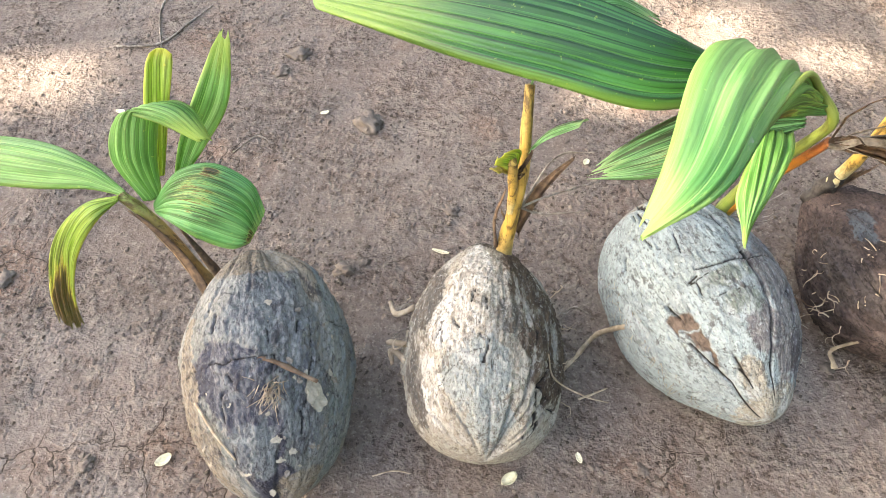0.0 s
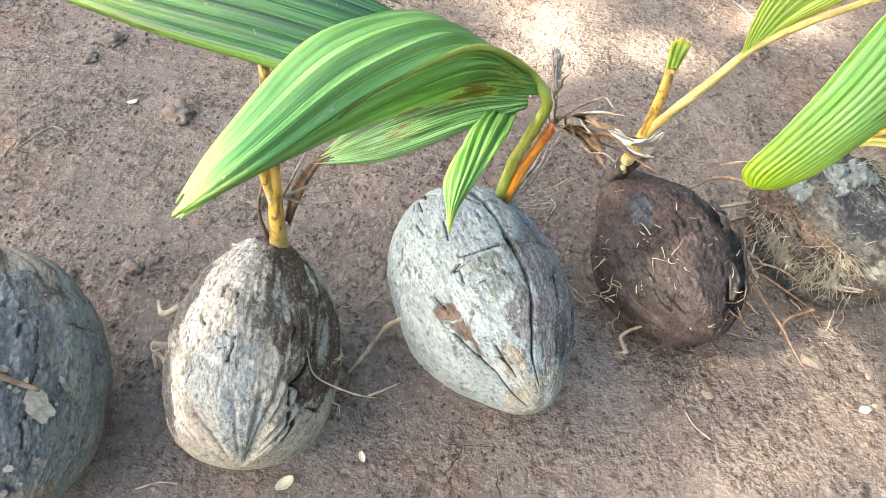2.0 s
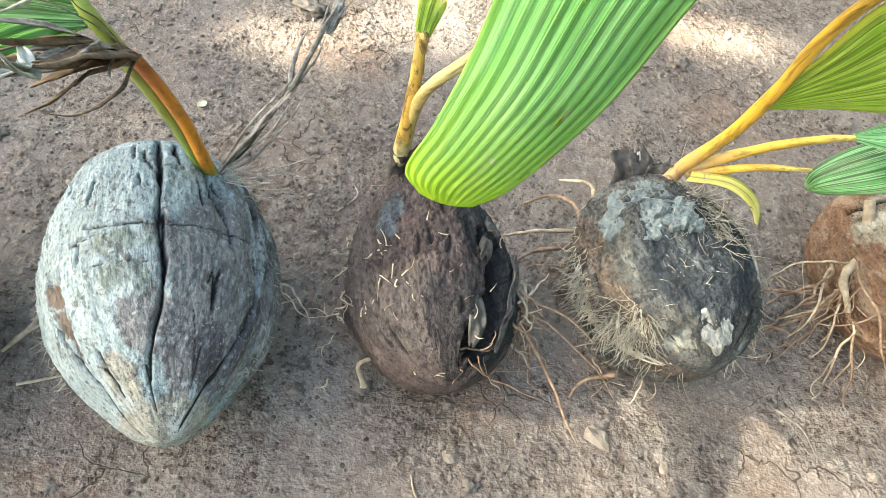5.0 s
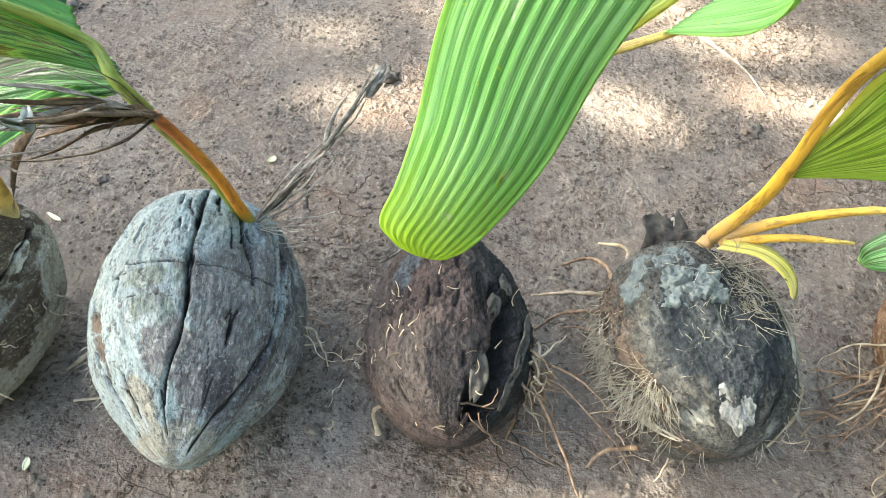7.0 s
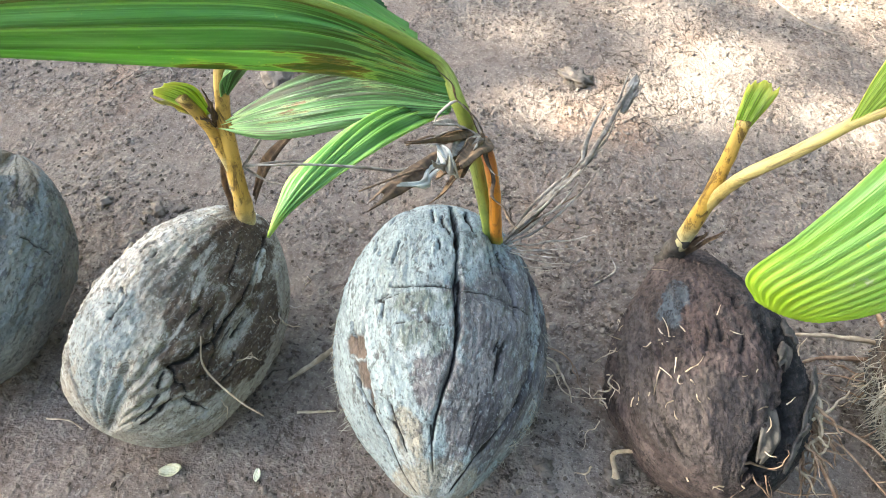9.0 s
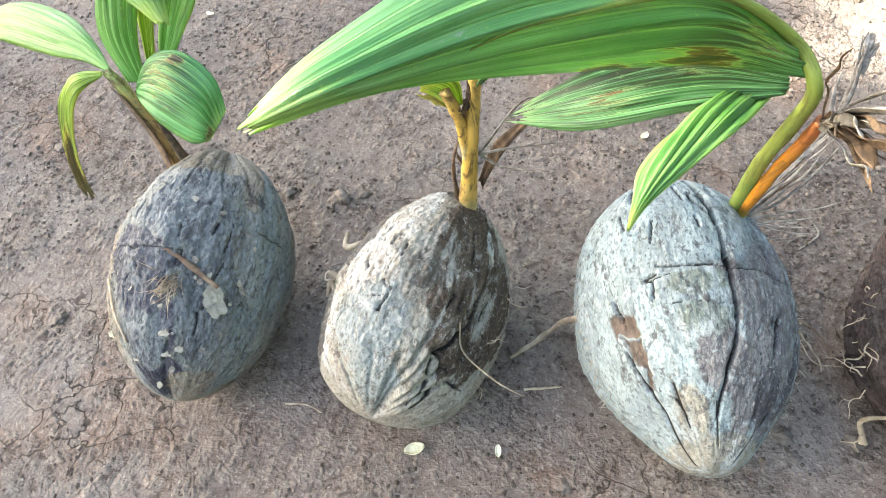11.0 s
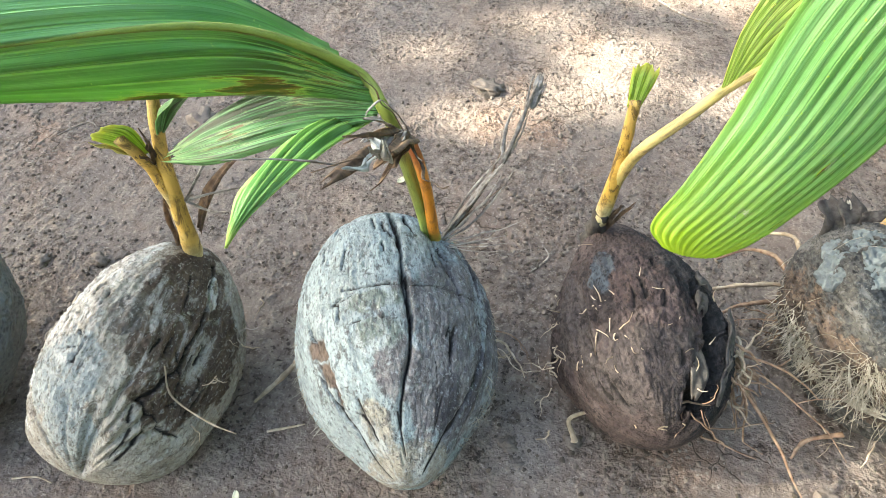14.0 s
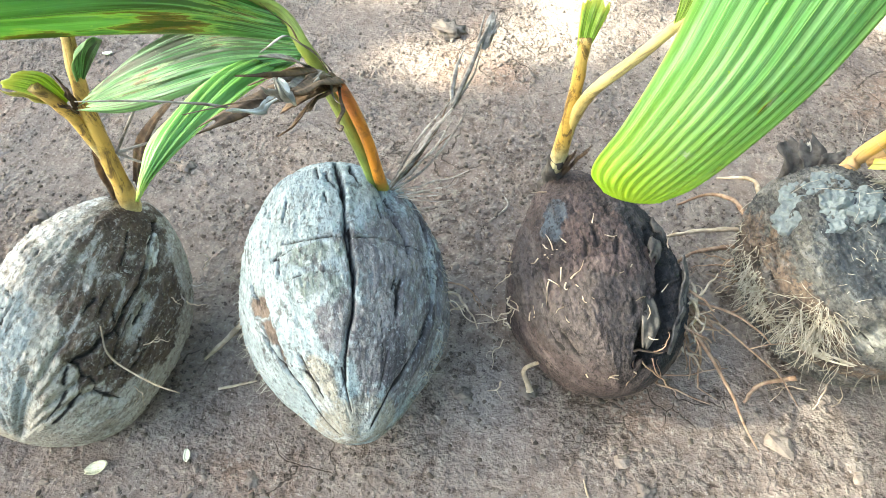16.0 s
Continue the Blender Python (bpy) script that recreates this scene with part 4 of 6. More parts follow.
def nut_b():
    c, a, b, yaw, pitch = (0.082, 0.331, 0.085), 0.134, 0.094, -0.2, 5.0
    m = nut_frame(c, yaw, pitch)
    nut = thing("sprouted_coconut", c[0], c[1], 0, "brown and whitish weathered coconut with a yellow cut-back sprout", "coconut", GROUP)
    add("husk", husk("husk", a, b, HUSK_B, 23, soft=0.4, coarse=1.2, fine=1.7, sides=0.05, side_turn=0, ribs=0.024, profile=[(-1, 0.72), (-0.8, 0.83), (-0.4, 0.95), (0.1, 1.0), (0.55, 1.05), (0.85, 1.20), (1, 1.32)],
        notch=[(0.0, 66, 0.6, 9, 0.06), (0.88, 24, 0.13, 6, 0.08), (-0.45, -46, 0.35, 13, 0.07), (-0.86, 22, 0.16, 14, 0.08)],
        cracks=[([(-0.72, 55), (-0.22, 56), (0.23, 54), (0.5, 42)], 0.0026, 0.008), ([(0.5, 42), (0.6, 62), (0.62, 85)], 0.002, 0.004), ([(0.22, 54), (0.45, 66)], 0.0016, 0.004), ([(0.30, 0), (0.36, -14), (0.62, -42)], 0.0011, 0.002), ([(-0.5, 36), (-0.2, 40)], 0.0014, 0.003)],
        folds=[([(0.42, 30), (0.97, 24)], 0.0035, 0.006), ([(0.50, 40), (0.97, 28)], 0.003, 0.005), ([(0.56, 52), (0.98, 32)], 0.0035, 0.006), ([(0.60, 64), (0.98, 38)], 0.003, 0.005), ([(0.62, 20), (0.98, 18)], 0.003, 0.005), ([(0.66, 2), (0.98, 8)], 0.0025, 0.003), ([(0.62, -34), (0.98, -10)], 0.004, 0.004), ([(0.7, -55), (0.98, -30)], 0.004, 0.004)],
        dashes=[(12, -0.3, 0.7, 30, 85), (8, -0.6, 0.3, -50, 10)],
        regions=[(-0.42, 42, 0.52, 30), (0.08, 60, 0.55, 38), (-0.92, 24, 0.16, 60)],
        tones=[(1, 0.50, -8, 0.30, 24), (1, 0.80, 6, 0.16, 26), (2, -0.45, -13, 0.42, 16), (2, 0.06, -26, 0.26, 22), (2, 0.55, -50, 0.3, 16), (2, -0.45, 58, 0.2, 6), (3, -0.30, -52, 0.34, 15), (3, 0.0, 14, 0.16, 9), (3, 0.25, -70, 0.6, 14)]), nut, at=m)
    s0 = Vector((0.103, 0.433, 0.150))
    add("stem", tube("stem", [s0 + Vector((0, -0.01, -0.03)), s0, (0.108, 0.436, 0.205), (0.113, 0.443, 0.270), (0.113, 0.462, 0.315), (0.113, 0.480, 0.350)], [0.0105, 0.0095, 0.0078, 0.0068, 0.006, 0.005], STEM_Y, n=40, rough=0.15), nut, "yellow stem with brown scars")
    add("cut_stalk", tube("cut_stalk", [(0.107, 0.436, 0.20), (0.103, 0.432, 0.26), (0.098, 0.42, 0.305)], [0.006, 0.0055, 0.005], STEM_Y, rough=0.2, seed=3), nut)
    add("bract", blade("bract", [(0.100, 0.43, 0.275), (0.092, 0.416, 0.298), (0.078, 0.408, 0.312)], [(0.103, 0.435, 0.275), (0.100, 0.424, 0.306), (0.086, 0.414, 0.318)], [(0.106, 0.438, 0.275), (0.108, 0.43, 0.308), (0.096, 0.42, 0.32)], LEAF_E, pleats=3, nu=16, ragged=0.3, seed=8), nut, "torn browned leaf stub")
    ribbons(nut, "bract", (0.102, 0.434, 0.272), (0.076, 0.408, 0.314), 4, 0.006, LEAF_Y, 45, 0.006, "torn browned leaf stub")
    ribbons(nut, "bract", (0.106, 0.437, 0.262), (0.120, 0.424, 0.305), 3, 0.005, DARK_DRY, 46, 0.005, "torn browned leaf stub")
    ribbons(nut, "sheath", (0.108, 0.438, 0.165), (0.094, 0.440, 0.235), 3, 0.006, DARK_DRY, 47, 0.004, "torn brown sheath strip")
    add("sheath", blade("sheath", [(0.118, 0.436, 0.160), (0.128, 0.445, 0.19), (0.148, 0.462, 0.222), (0.172, 0.478, 0.248)], [(0.116, 0.44, 0.165), (0.130, 0.452, 0.198), (0.150, 0.467, 0.228), (0.173, 0.48, 0.25)], [(0.112, 0.443, 0.165), (0.124, 0.46, 0.205), (0.149, 0.473, 0.232), (0.174, 0.482, 0.252)], DARK_DRY, pleats=2, nu=18, seed=9), nut, "dry dark sheath")
    add("sheath", tube("sheath", [(0.092, 0.43, 0.15), (0.088, 0.437, 0.19), (0.098, 0.445, 0.235)], [0.006, 0.004, 0.001], DARK_DRY, n=14, sides=8, rough=0.4, flat=0.4), nut)
    add("leaf", blade("leaf", [(0.113, 0.478, 0.345), (0.135, 0.490, 0.395), (0.180, 0.505, 0.418), (0.238, 0.525, 0.385)], [(0.113, 0.480, 0.347), (0.135, 0.505, 0.40), (0.180, 0.525, 0.42), (0.245, 0.535, 0.385)], [(0.113, 0.482, 0.345), (0.138, 0.522, 0.39), (0.185, 0.545, 0.405), (0.25, 0.545, 0.378)], LEAF_C2, pleats=4, nu=30, ragged=0.15, seed=10), nut)
    add("leaf", blade("leaf", [(0.114, 0.446, 0.285), (0.130, 0.438, 0.315), (0.158, 0.43, 0.342)], [(0.115, 0.448, 0.287), (0.134, 0.445, 0.322), (0.164, 0.435, 0.348)], [(0.116, 0.45, 0.285), (0.142, 0.452, 0.315), (0.168, 0.44, 0.342)], LEAF_C2, pleats=3, nu=20, seed=12), nut)
    # dry strings beside the stem
    for k, (e, f) in enumerate([((0.150, 0.455, 0.215), (0.205, 0.47, 0.225)), ((0.15, 0.47, 0.26), (0.185, 0.455, 0.285)), ((0.14, 0.44, 0.20), (0.19, 0.43, 0.22))]):
        add("dry_string", tube("dry_string", [(0.116, 0.44, 0.21), e, f], [0.0016, 0.0012, 0.0007], DRY, n=14, sides=5, rough=0.2), nut)
    # roots of the left flank
    for k, (d0, s) in enumerate([(-80, -0.3), (-84, 0.05), (-88, 0.2)]):
        p = on_nut(m, a, b, s, d0, -0.004)
        n = p + Vector((-0.022, -0.004 + 0.012 * k, -0.012))
        e = n + Vector((-0.010 + 0.006 * k, 0.02 - 0.018 * k, -0.004))
        add("root", tube("root", [p, n, e], [0.004, 0.0038, 0.0022], TAN_ROOT, n=14, sides=7, rough=0.25, seed=k), nut, "stubby pale root")
    root_bunch(nut, on_nut(m, a, b, -0.1, -84, -0.004), (0.003, 0.05, 0.012), (-0.6, 0.0, -0.3), 10, 0.035, 0.0010, [TAN_ROOT, DRY], 91, wiggle=0.5)
    root_bunch(nut, on_nut(m, a, b, 0.0, 84, -0.004), (0.003, 0.05, 0.015), (0.6, -0.2, 0.0), 10, 0.03, 0.0008, [TAN_ROOT, DRY], 92, wiggle=0.5)
    f0 = on_nut(m, a, b, 0.40, 58, 0.001)
    add("root", tube("root", [on_nut(m, a, b, 0.25, 45, 0.002), f0, f0 + Vector((0.035, -0.01, -0.02)), f0 + Vector((0.062, -0.012, -0.03))], [0.0008, 0.0010, 0.0009, 0.0007], TAN_ROOT, n=18, sides=6, rough=0.2), nut)
    return nut


def nut_c():
    c, a, b, yaw, pitch = (0.338, 0.388, 0.099), 0.139, 0.102, 21.3, 2.3
    m = nut_frame(c, yaw, pitch)
    nut = thing("sprouted_coconut", c[0], c[1], 0, "silvery grey split coconut with long arching green leaves", "coconut", GROUP)
    add("husk", husk("husk", a, b, HUSK_C, 37, soft=0.75, sides=0.035, side_turn=20, ribs=0.010, point=0.7, lump=0.026, cone=0.06, square=0.42, wobble=0.45, fine=2.0, profile=[(-1, 0.86), (-0.72, 0.97), (-0.2, 1.0), (0.6, 1.0), (0.85, 0.94), (1, 0.72)],
        notch=[(-0.34, 38, 0.22, 6, 0.05), (0.3, 74, 0.7, 4, 0.03)],
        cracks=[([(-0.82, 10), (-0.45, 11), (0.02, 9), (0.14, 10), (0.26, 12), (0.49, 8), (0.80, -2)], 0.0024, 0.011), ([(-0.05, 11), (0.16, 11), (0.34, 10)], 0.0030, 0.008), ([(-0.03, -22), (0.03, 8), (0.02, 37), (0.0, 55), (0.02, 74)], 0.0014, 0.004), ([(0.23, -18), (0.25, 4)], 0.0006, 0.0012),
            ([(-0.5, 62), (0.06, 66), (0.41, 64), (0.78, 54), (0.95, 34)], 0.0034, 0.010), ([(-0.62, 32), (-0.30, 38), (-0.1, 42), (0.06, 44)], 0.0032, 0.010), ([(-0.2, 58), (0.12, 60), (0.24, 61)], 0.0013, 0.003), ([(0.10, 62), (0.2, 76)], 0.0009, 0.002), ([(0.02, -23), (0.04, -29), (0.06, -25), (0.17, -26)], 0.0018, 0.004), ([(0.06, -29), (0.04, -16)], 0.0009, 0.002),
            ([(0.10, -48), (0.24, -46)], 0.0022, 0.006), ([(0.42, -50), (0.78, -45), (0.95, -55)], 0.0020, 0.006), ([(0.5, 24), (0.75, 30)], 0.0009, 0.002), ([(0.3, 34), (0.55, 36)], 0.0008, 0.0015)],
        dashes=[(20, -0.92, -0.30, -62, 40), (9, -0.5, 0.5, 30, 72), (4, 0.6, 0.8, -40, 40)],
        bared=[(0.28, -46, 0.009, 0.012, 0.0025), (0.43, -43, 0.010, 0.0065, 0.0025), (0.56, -43, 0.014, 0.003, 0.0025)],
        # right zone: purple-grey mottling, also painted darker as the side away from the sky
        regions=[(0.25, 64, 0.66, 54), (0.60, 26, 0.26, 26), (0.5, -2, 0.18, 12)],
        tones=[(1, 0.33, -6, 0.10, 12), (1, 0.12, -6, 0.07, 14), (2, 0.95, -5, 0.08, 120), (2, 0.80, -24, 0.14, 14), (2, -0.93, 12, 0.07, 70), (3, 0.70, 38, 0.14, 12), (3, -0.15, 70, 0.5, 8), (3, 0.55, 64, 0.3, 7)]), nut, at=m)
    rng = np.random.default_rng(9)
    sd = [(rng.uniform(-0.7, 0.9), rng.choice([-1, 1]) * rng.normal(86, 7)) for _ in range(160)]
    add("surface_fibre", hairs("surface_fibre", [on_nut(m, a, b, s0, d, -0.002) for s0, d in sd], [m.to_3x3() @ Vector((rng.normal(0.6, 0.5), math.copysign(0.6, d), rng.normal(0, 0.4))) for s0, d in sd], rng.uniform(0.004, 0.014, len(sd)), 0.0005, FIBRE, bend=0.6, seed=9), nut, "frayed pale husk fibres along the edge", kind="stuff")
    top = [(rng.normal(-0.9, 0.05), rng.uniform(-60, 40)) for _ in range(60)]
    add("surface_fibre", hairs("surface_fibre", [on_nut(m, a, b, max(-0.985, s0), d, -0.003) for s0, d in top], [m.to_3x3() @ Vector((-0.7, rng.normal(0, 0.4), 0.6)) for _ in top], rng.uniform(0.004, 0.014, len(top)), 0.0007, FIBRE, bend=0.3, seed=10), nut, "frayed pale husk fibres at the stalk end", kind="stuff")
    # cut orange stalk and green leaf stalk
    add("cut_stalk", tube("cut_stalk", [(0.362, 0.480, 0.150), (0.364, 0.468, 0.19), (0.368, 0.445, 0.26), (0.371, 0.417, 0.325), (0.371, 0.400, 0.362)], [0.0075, 0.0058, 0.005, 0.0046, 0.0042], STEM_O, n=36, rough=0.12), nut, "orange cut leaf stalk")
    add("stem", tube("stem", [(0.358, 0.482, 0.145), (0.357, 0.468, 0.20), (0.356, 0.445, 0.27), (0.359, 0.41, 0.35), (0.357, 0.394, 0.392), (0.336, 0.400, 0.418), (0.287, 0.350, 0.473), (0.228, 0.268, 0.507), (0.200, 0.228, 0.513)], [0.009, 0.007, 0.006, 0.0054, 0.0046, 0.0036, 0.0024, 0.0010, 0.0003], STEM_G, n=60, rough=0.08), nut, "arching green leaf stalk")
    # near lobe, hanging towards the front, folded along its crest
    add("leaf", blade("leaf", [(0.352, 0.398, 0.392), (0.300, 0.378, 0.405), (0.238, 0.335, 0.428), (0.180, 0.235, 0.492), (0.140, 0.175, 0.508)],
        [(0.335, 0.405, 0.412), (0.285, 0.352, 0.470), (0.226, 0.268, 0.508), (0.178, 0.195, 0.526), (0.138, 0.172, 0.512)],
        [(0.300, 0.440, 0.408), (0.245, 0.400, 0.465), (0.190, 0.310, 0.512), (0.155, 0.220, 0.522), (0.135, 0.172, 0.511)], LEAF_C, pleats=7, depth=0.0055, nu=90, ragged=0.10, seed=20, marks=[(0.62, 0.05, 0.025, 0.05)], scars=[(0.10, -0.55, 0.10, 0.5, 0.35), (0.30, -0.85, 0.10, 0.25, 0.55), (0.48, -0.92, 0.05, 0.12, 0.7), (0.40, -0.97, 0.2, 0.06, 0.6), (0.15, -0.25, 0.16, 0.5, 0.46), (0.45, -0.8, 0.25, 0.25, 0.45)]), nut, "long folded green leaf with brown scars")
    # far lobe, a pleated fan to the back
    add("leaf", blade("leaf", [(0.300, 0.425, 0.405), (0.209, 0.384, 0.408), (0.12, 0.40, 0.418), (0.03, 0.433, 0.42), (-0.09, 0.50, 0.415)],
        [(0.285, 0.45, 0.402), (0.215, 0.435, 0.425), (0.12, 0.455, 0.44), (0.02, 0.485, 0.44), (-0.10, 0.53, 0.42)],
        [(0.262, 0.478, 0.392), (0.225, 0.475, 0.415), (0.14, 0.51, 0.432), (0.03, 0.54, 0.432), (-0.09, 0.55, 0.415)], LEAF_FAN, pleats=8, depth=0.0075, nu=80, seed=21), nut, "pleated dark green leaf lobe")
    # lower leaflets
    add("leaflet", blade("leaflet", [(0.345, 0.405, 0.372), (0.29, 0.385, 0.362), (0.225, 0.37, 0.342), (0.162, 0.386, 0.319)],
        [(0.345, 0.412, 0.380), (0.29, 0.408, 0.380), (0.225, 0.395, 0.358), (0.162, 0.388, 0.32)],
        [(0.335, 0.42, 0.388), (0.28, 0.43, 0.382), (0.22, 0.418, 0.355), (0.16, 0.392, 0.32)], LEAF_C2, pleats=7, depth=0.0055, nu=44, ragged=0.2, seed=22, scars=[(0.3, 0.3, 0.3, 0.8, 0.68), (0.7, -0.5, 0.2, 0.5, 0.65)]), nut, "striped green leaflet with brown lines")
    add("leaflet", blade("leaflet", [(0.330, 0.415, 0.366), (0.295, 0.37, 0.370), (0.274, 0.33, 0.364), (0.274, 0.305, 0.358), (0.275, 0.288, 0.350)],
        [(0.325, 0.42, 0.366), (0.305, 0.38, 0.378), (0.289, 0.335, 0.372), (0.279, 0.306, 0.360), (0.2755, 0.288, 0.351)],
        [(0.340, 0.41, 0.366), (0.325, 0.37, 0.374), (0.302, 0.335, 0.368), (0.283, 0.307, 0.358), (0.276, 0.2885, 0.350)], LEAF_A, pleats=5, depth=0.0035, nu=44, ragged=0.1, seed=23, scars=[(0.05, 0.0, 0.1, 0.8)]), nut, "yellow-green pointed leaflet")
    # withered strands
    ribbons(nut, "dry_leaf", (0.372, 0.404, 0.360), (0.388, 0.250, 0.490), 6, 0.010, DARK_DRY, 24, 0.008, "shrivelled dark brown leaf remnant", (0.004, 0, 0.006))
    ribbons(nut, "dry_leaf", (0.371, 0.404, 0.354), (0.382, 0.285, 0.462), 4, 0.009, DRY, 34, 0.008, "shrivelled grey-brown leaf remnant", (0, 0, 0.01))
    ribbons(nut, "dry_leaf", (0.380, 0.310, 0.440), (0.394, 0.240, 0.496), 3, 0.009, PALE_DRY, 38, 0.008, "bleached leaf shred", (0.004, 0, -0.008))
    strand_bunch(nut, "dry_strand", (0.372, 0.400, 0.360), (0.388, 0.25, 0.490), 7, 0.0010, [DARK_DRY, DRY], 28, 0.010, "withered leaf strand")
    strand_bunch(nut, "dry_strand", (0.366, 0.474, 0.160), (0.428, 0.560, 0.215), 9, 0.0014, [DRY, DRY, DARK_DRY], 25, 0.005, "withered leaf strand")
    strand_bunch(nut, "dry_strand", (0.420, 0.550, 0.212), (0.447, 0.705, 0.230), 6, 0.0017, [DRY], 26, 0.003, "withered leaf strand")
    ribbons(nut, "dry_leaf", (0.366, 0.476, 0.158), (0.431, 0.572, 0.218), 3, 0.006, DRY, 39, 0.005, "withered flat leaf strip")
    ribbons(nut, "dry_leaf", (0.438, 0.63, 0.222), (0.449, 0.715, 0.232), 4, 0.009, DRY, 36, 0.004, "frayed grey leaf end")
    strand_bunch(nut, "dry_strand", (0.370, 0.474, 0.160), (0.438, 0.492, 0.150), 8, 0.0008, [DRY], 27, 0.006)
    add("root", tube("root", [on_nut(m, a, b, 0.0, -86, -0.004), (0.225, 0.372, 0.045), (0.202, 0.352, 0.022), (0.180, 0.332, 0.006)], [0.0034, 0.0032, 0.0028, 0.002], TAN_ROOT, n=26, sides=7, rough=0.5), nut, "thick brown root")
    root_bunch(nut, on_nut(m, a, b, 0.05, 98, -0.004), (0.003, 0.008, 0.006), (0.9, -0.2, -0.5), 7, 0.06, 0.0012, [TAN_ROOT, ROOT], 95, wiggle=0.4)
    return nut


def nut_d():
    c, a, b, yaw, pitch = (0.582, 0.459, 0.082), 0.123, 0.089, 17.0, 3.8
    m = nut_frame(c, yaw, pitch)
    nut = thing("sprouted_coconut", c[0], c[1], 0, "dark brown coconut with a split side and a broad bright leaf", "coconut", GROUP)
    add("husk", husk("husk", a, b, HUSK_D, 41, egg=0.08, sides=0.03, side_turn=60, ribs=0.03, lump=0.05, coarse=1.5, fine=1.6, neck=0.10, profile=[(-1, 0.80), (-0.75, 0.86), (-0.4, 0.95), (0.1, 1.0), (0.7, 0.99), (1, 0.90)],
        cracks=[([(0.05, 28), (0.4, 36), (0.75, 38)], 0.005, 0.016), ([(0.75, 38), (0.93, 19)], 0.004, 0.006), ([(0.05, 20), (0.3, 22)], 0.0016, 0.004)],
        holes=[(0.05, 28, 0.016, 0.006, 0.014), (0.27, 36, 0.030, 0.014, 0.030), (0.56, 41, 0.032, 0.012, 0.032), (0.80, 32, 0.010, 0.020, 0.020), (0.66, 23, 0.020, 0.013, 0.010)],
        dashes=[(14, -0.4, 0.7, -60, 30)],
        # grey-blue zone: sky reflection painted on the upper left
        regions=[(-0.28, -30, 0.26, 10)],
        tones=[(1, -0.30, 40, 0.50, 32), (1, 0.35, 62, 0.6, 22), (2, -0.08, -10, 0.22, 18), (3, 0.62, -10, 0.30, 50), (3, 0.1, -62, 0.5, 18)]), nut, at=m)
    # torn skin round the split: s, deg, length, breadth, lift, material
    for k, (s, d, l, w, lift, mat, label) in enumerate([(0.66, 19, 0.040, 0.018, -0.002, PITH, "grey inner pith bared by the split"), (0.16, 24, 0.024, 0.014, 0.004, FLAP, "torn grey-brown flap of husk skin"), (0.36, 52, 0.060, 0.012, 0.004, FLAP, "torn grey-brown flap of husk skin"), (0.66, 52, 0.040, 0.012, 0.003, FLAP, "torn grey-brown flap of husk skin"), (-0.08, 36, 0.026, 0.012, 0.003, FLAP, "torn grey-brown flap of husk skin")]):
        rails = [[on_nut(m, a, b, min(0.96, s + l / a * (u - 0.5)), d + w / b * 57.3 * q * math.sin(math.pi * (0.12 + 0.78 * u)) / max(0.4, math.sqrt(1 - min(0.9, s * s))), lift + 0.003 * math.sin(3.1 * u + k)) for u in (0, 0.35, 0.7, 1)] for q in (-0.5, 0.05, 0.5)]
        add("husk_flap" if mat == FLAP else "pith", blade("husk_flap", *rails, mat, pleats=2, depth=0.0006, nu=22, thick=0.002, ragged=0.4, seed=60 + k, wave=0.003), nut, label)
    # short pale fibres lying on the skin
    rng = np.random.default_rng(8)
    rs, ws, ls = [], [], []
    for k in range(44):
        s, d = rng.normal(0.35, 0.35), rng.normal(-30, 30)
        s = min(0.93, max(-0.6, s))
        rs.append(on_nut(m, a, b, s, d, 0.001))
        ws.append(m.to_3x3() @ Vector((rng.normal(0, 0.6), rng.normal(0, 0.6), rng.normal(0.2, 0.2))))
        ls.append(rng.uniform(0.007, 0.024))
    add("surface_fibre", hairs("surface_fibre", rs, ws, ls, 0.0009, TAN_ROOT, bend=1.1, seed=3), nut, "short pale loose fibres", kind="stuff")
    add("stem", tube("stem", [(0.532, 0.567, 0.105), (0.533, 0.563, 0.135), (0.537, 0.547, 0.21), (0.547, 0.530, 0.265), (0.577, 0.537, 0.30), (0.612, 0.55, 0.335), (0.655, 0.545, 0.375), (0.71, 0.53, 0.42)], [0.007, 0.006, 0.0055, 0.0055, 0.005, 0.0045, 0.004, 0.003], STEM_PALE, n=60, rough=0.1), nut, "yellow leaf stalk")
    add("sheath", tube("sheath", [(0.530, 0.566, 0.09), (0.5295, 0.560, 0.125), (0.529, 0.553, 0.158)], [0.013, 0.0115, 0.008], FLAP, n=18, sides=12, rough=0.5, seed=5), nut, "dark withered sheath round the stem")
    ribbons(nut, "sheath", (0.533, 0.556, 0.12), (0.552, 0.545, 0.185), 3, 0.007, DARK_DRY, 44, 0.005, "torn brown sheath strip")
    add("cut_stalk", tube("cut_stalk", [(0.529, 0.556, 0.14), (0.533, 0.548, 0.20), (0.535, 0.548, 0.26), (0.535, 0.552, 0.305)], [0.0085, 0.0075, 0.006, 0.005], STEM_Y, n=30, rough=0.15, seed=2), nut, "yellow cut-back stalk")
    add("bract", blade("bract", [(0.529, 0.55, 0.298), (0.528, 0.556, 0.318), (0.528, 0.562, 0.334)], [(0.535, 0.55, 0.298), (0.537, 0.558, 0.32), (0.540, 0.566, 0.336)], [(0.541, 0.552, 0.298), (0.548, 0.558, 0.318), (0.552, 0.564, 0.332)], LEAF_E, pleats=3, nu=14, ragged=0.3, seed=30), nut, "chopped green leaf end")
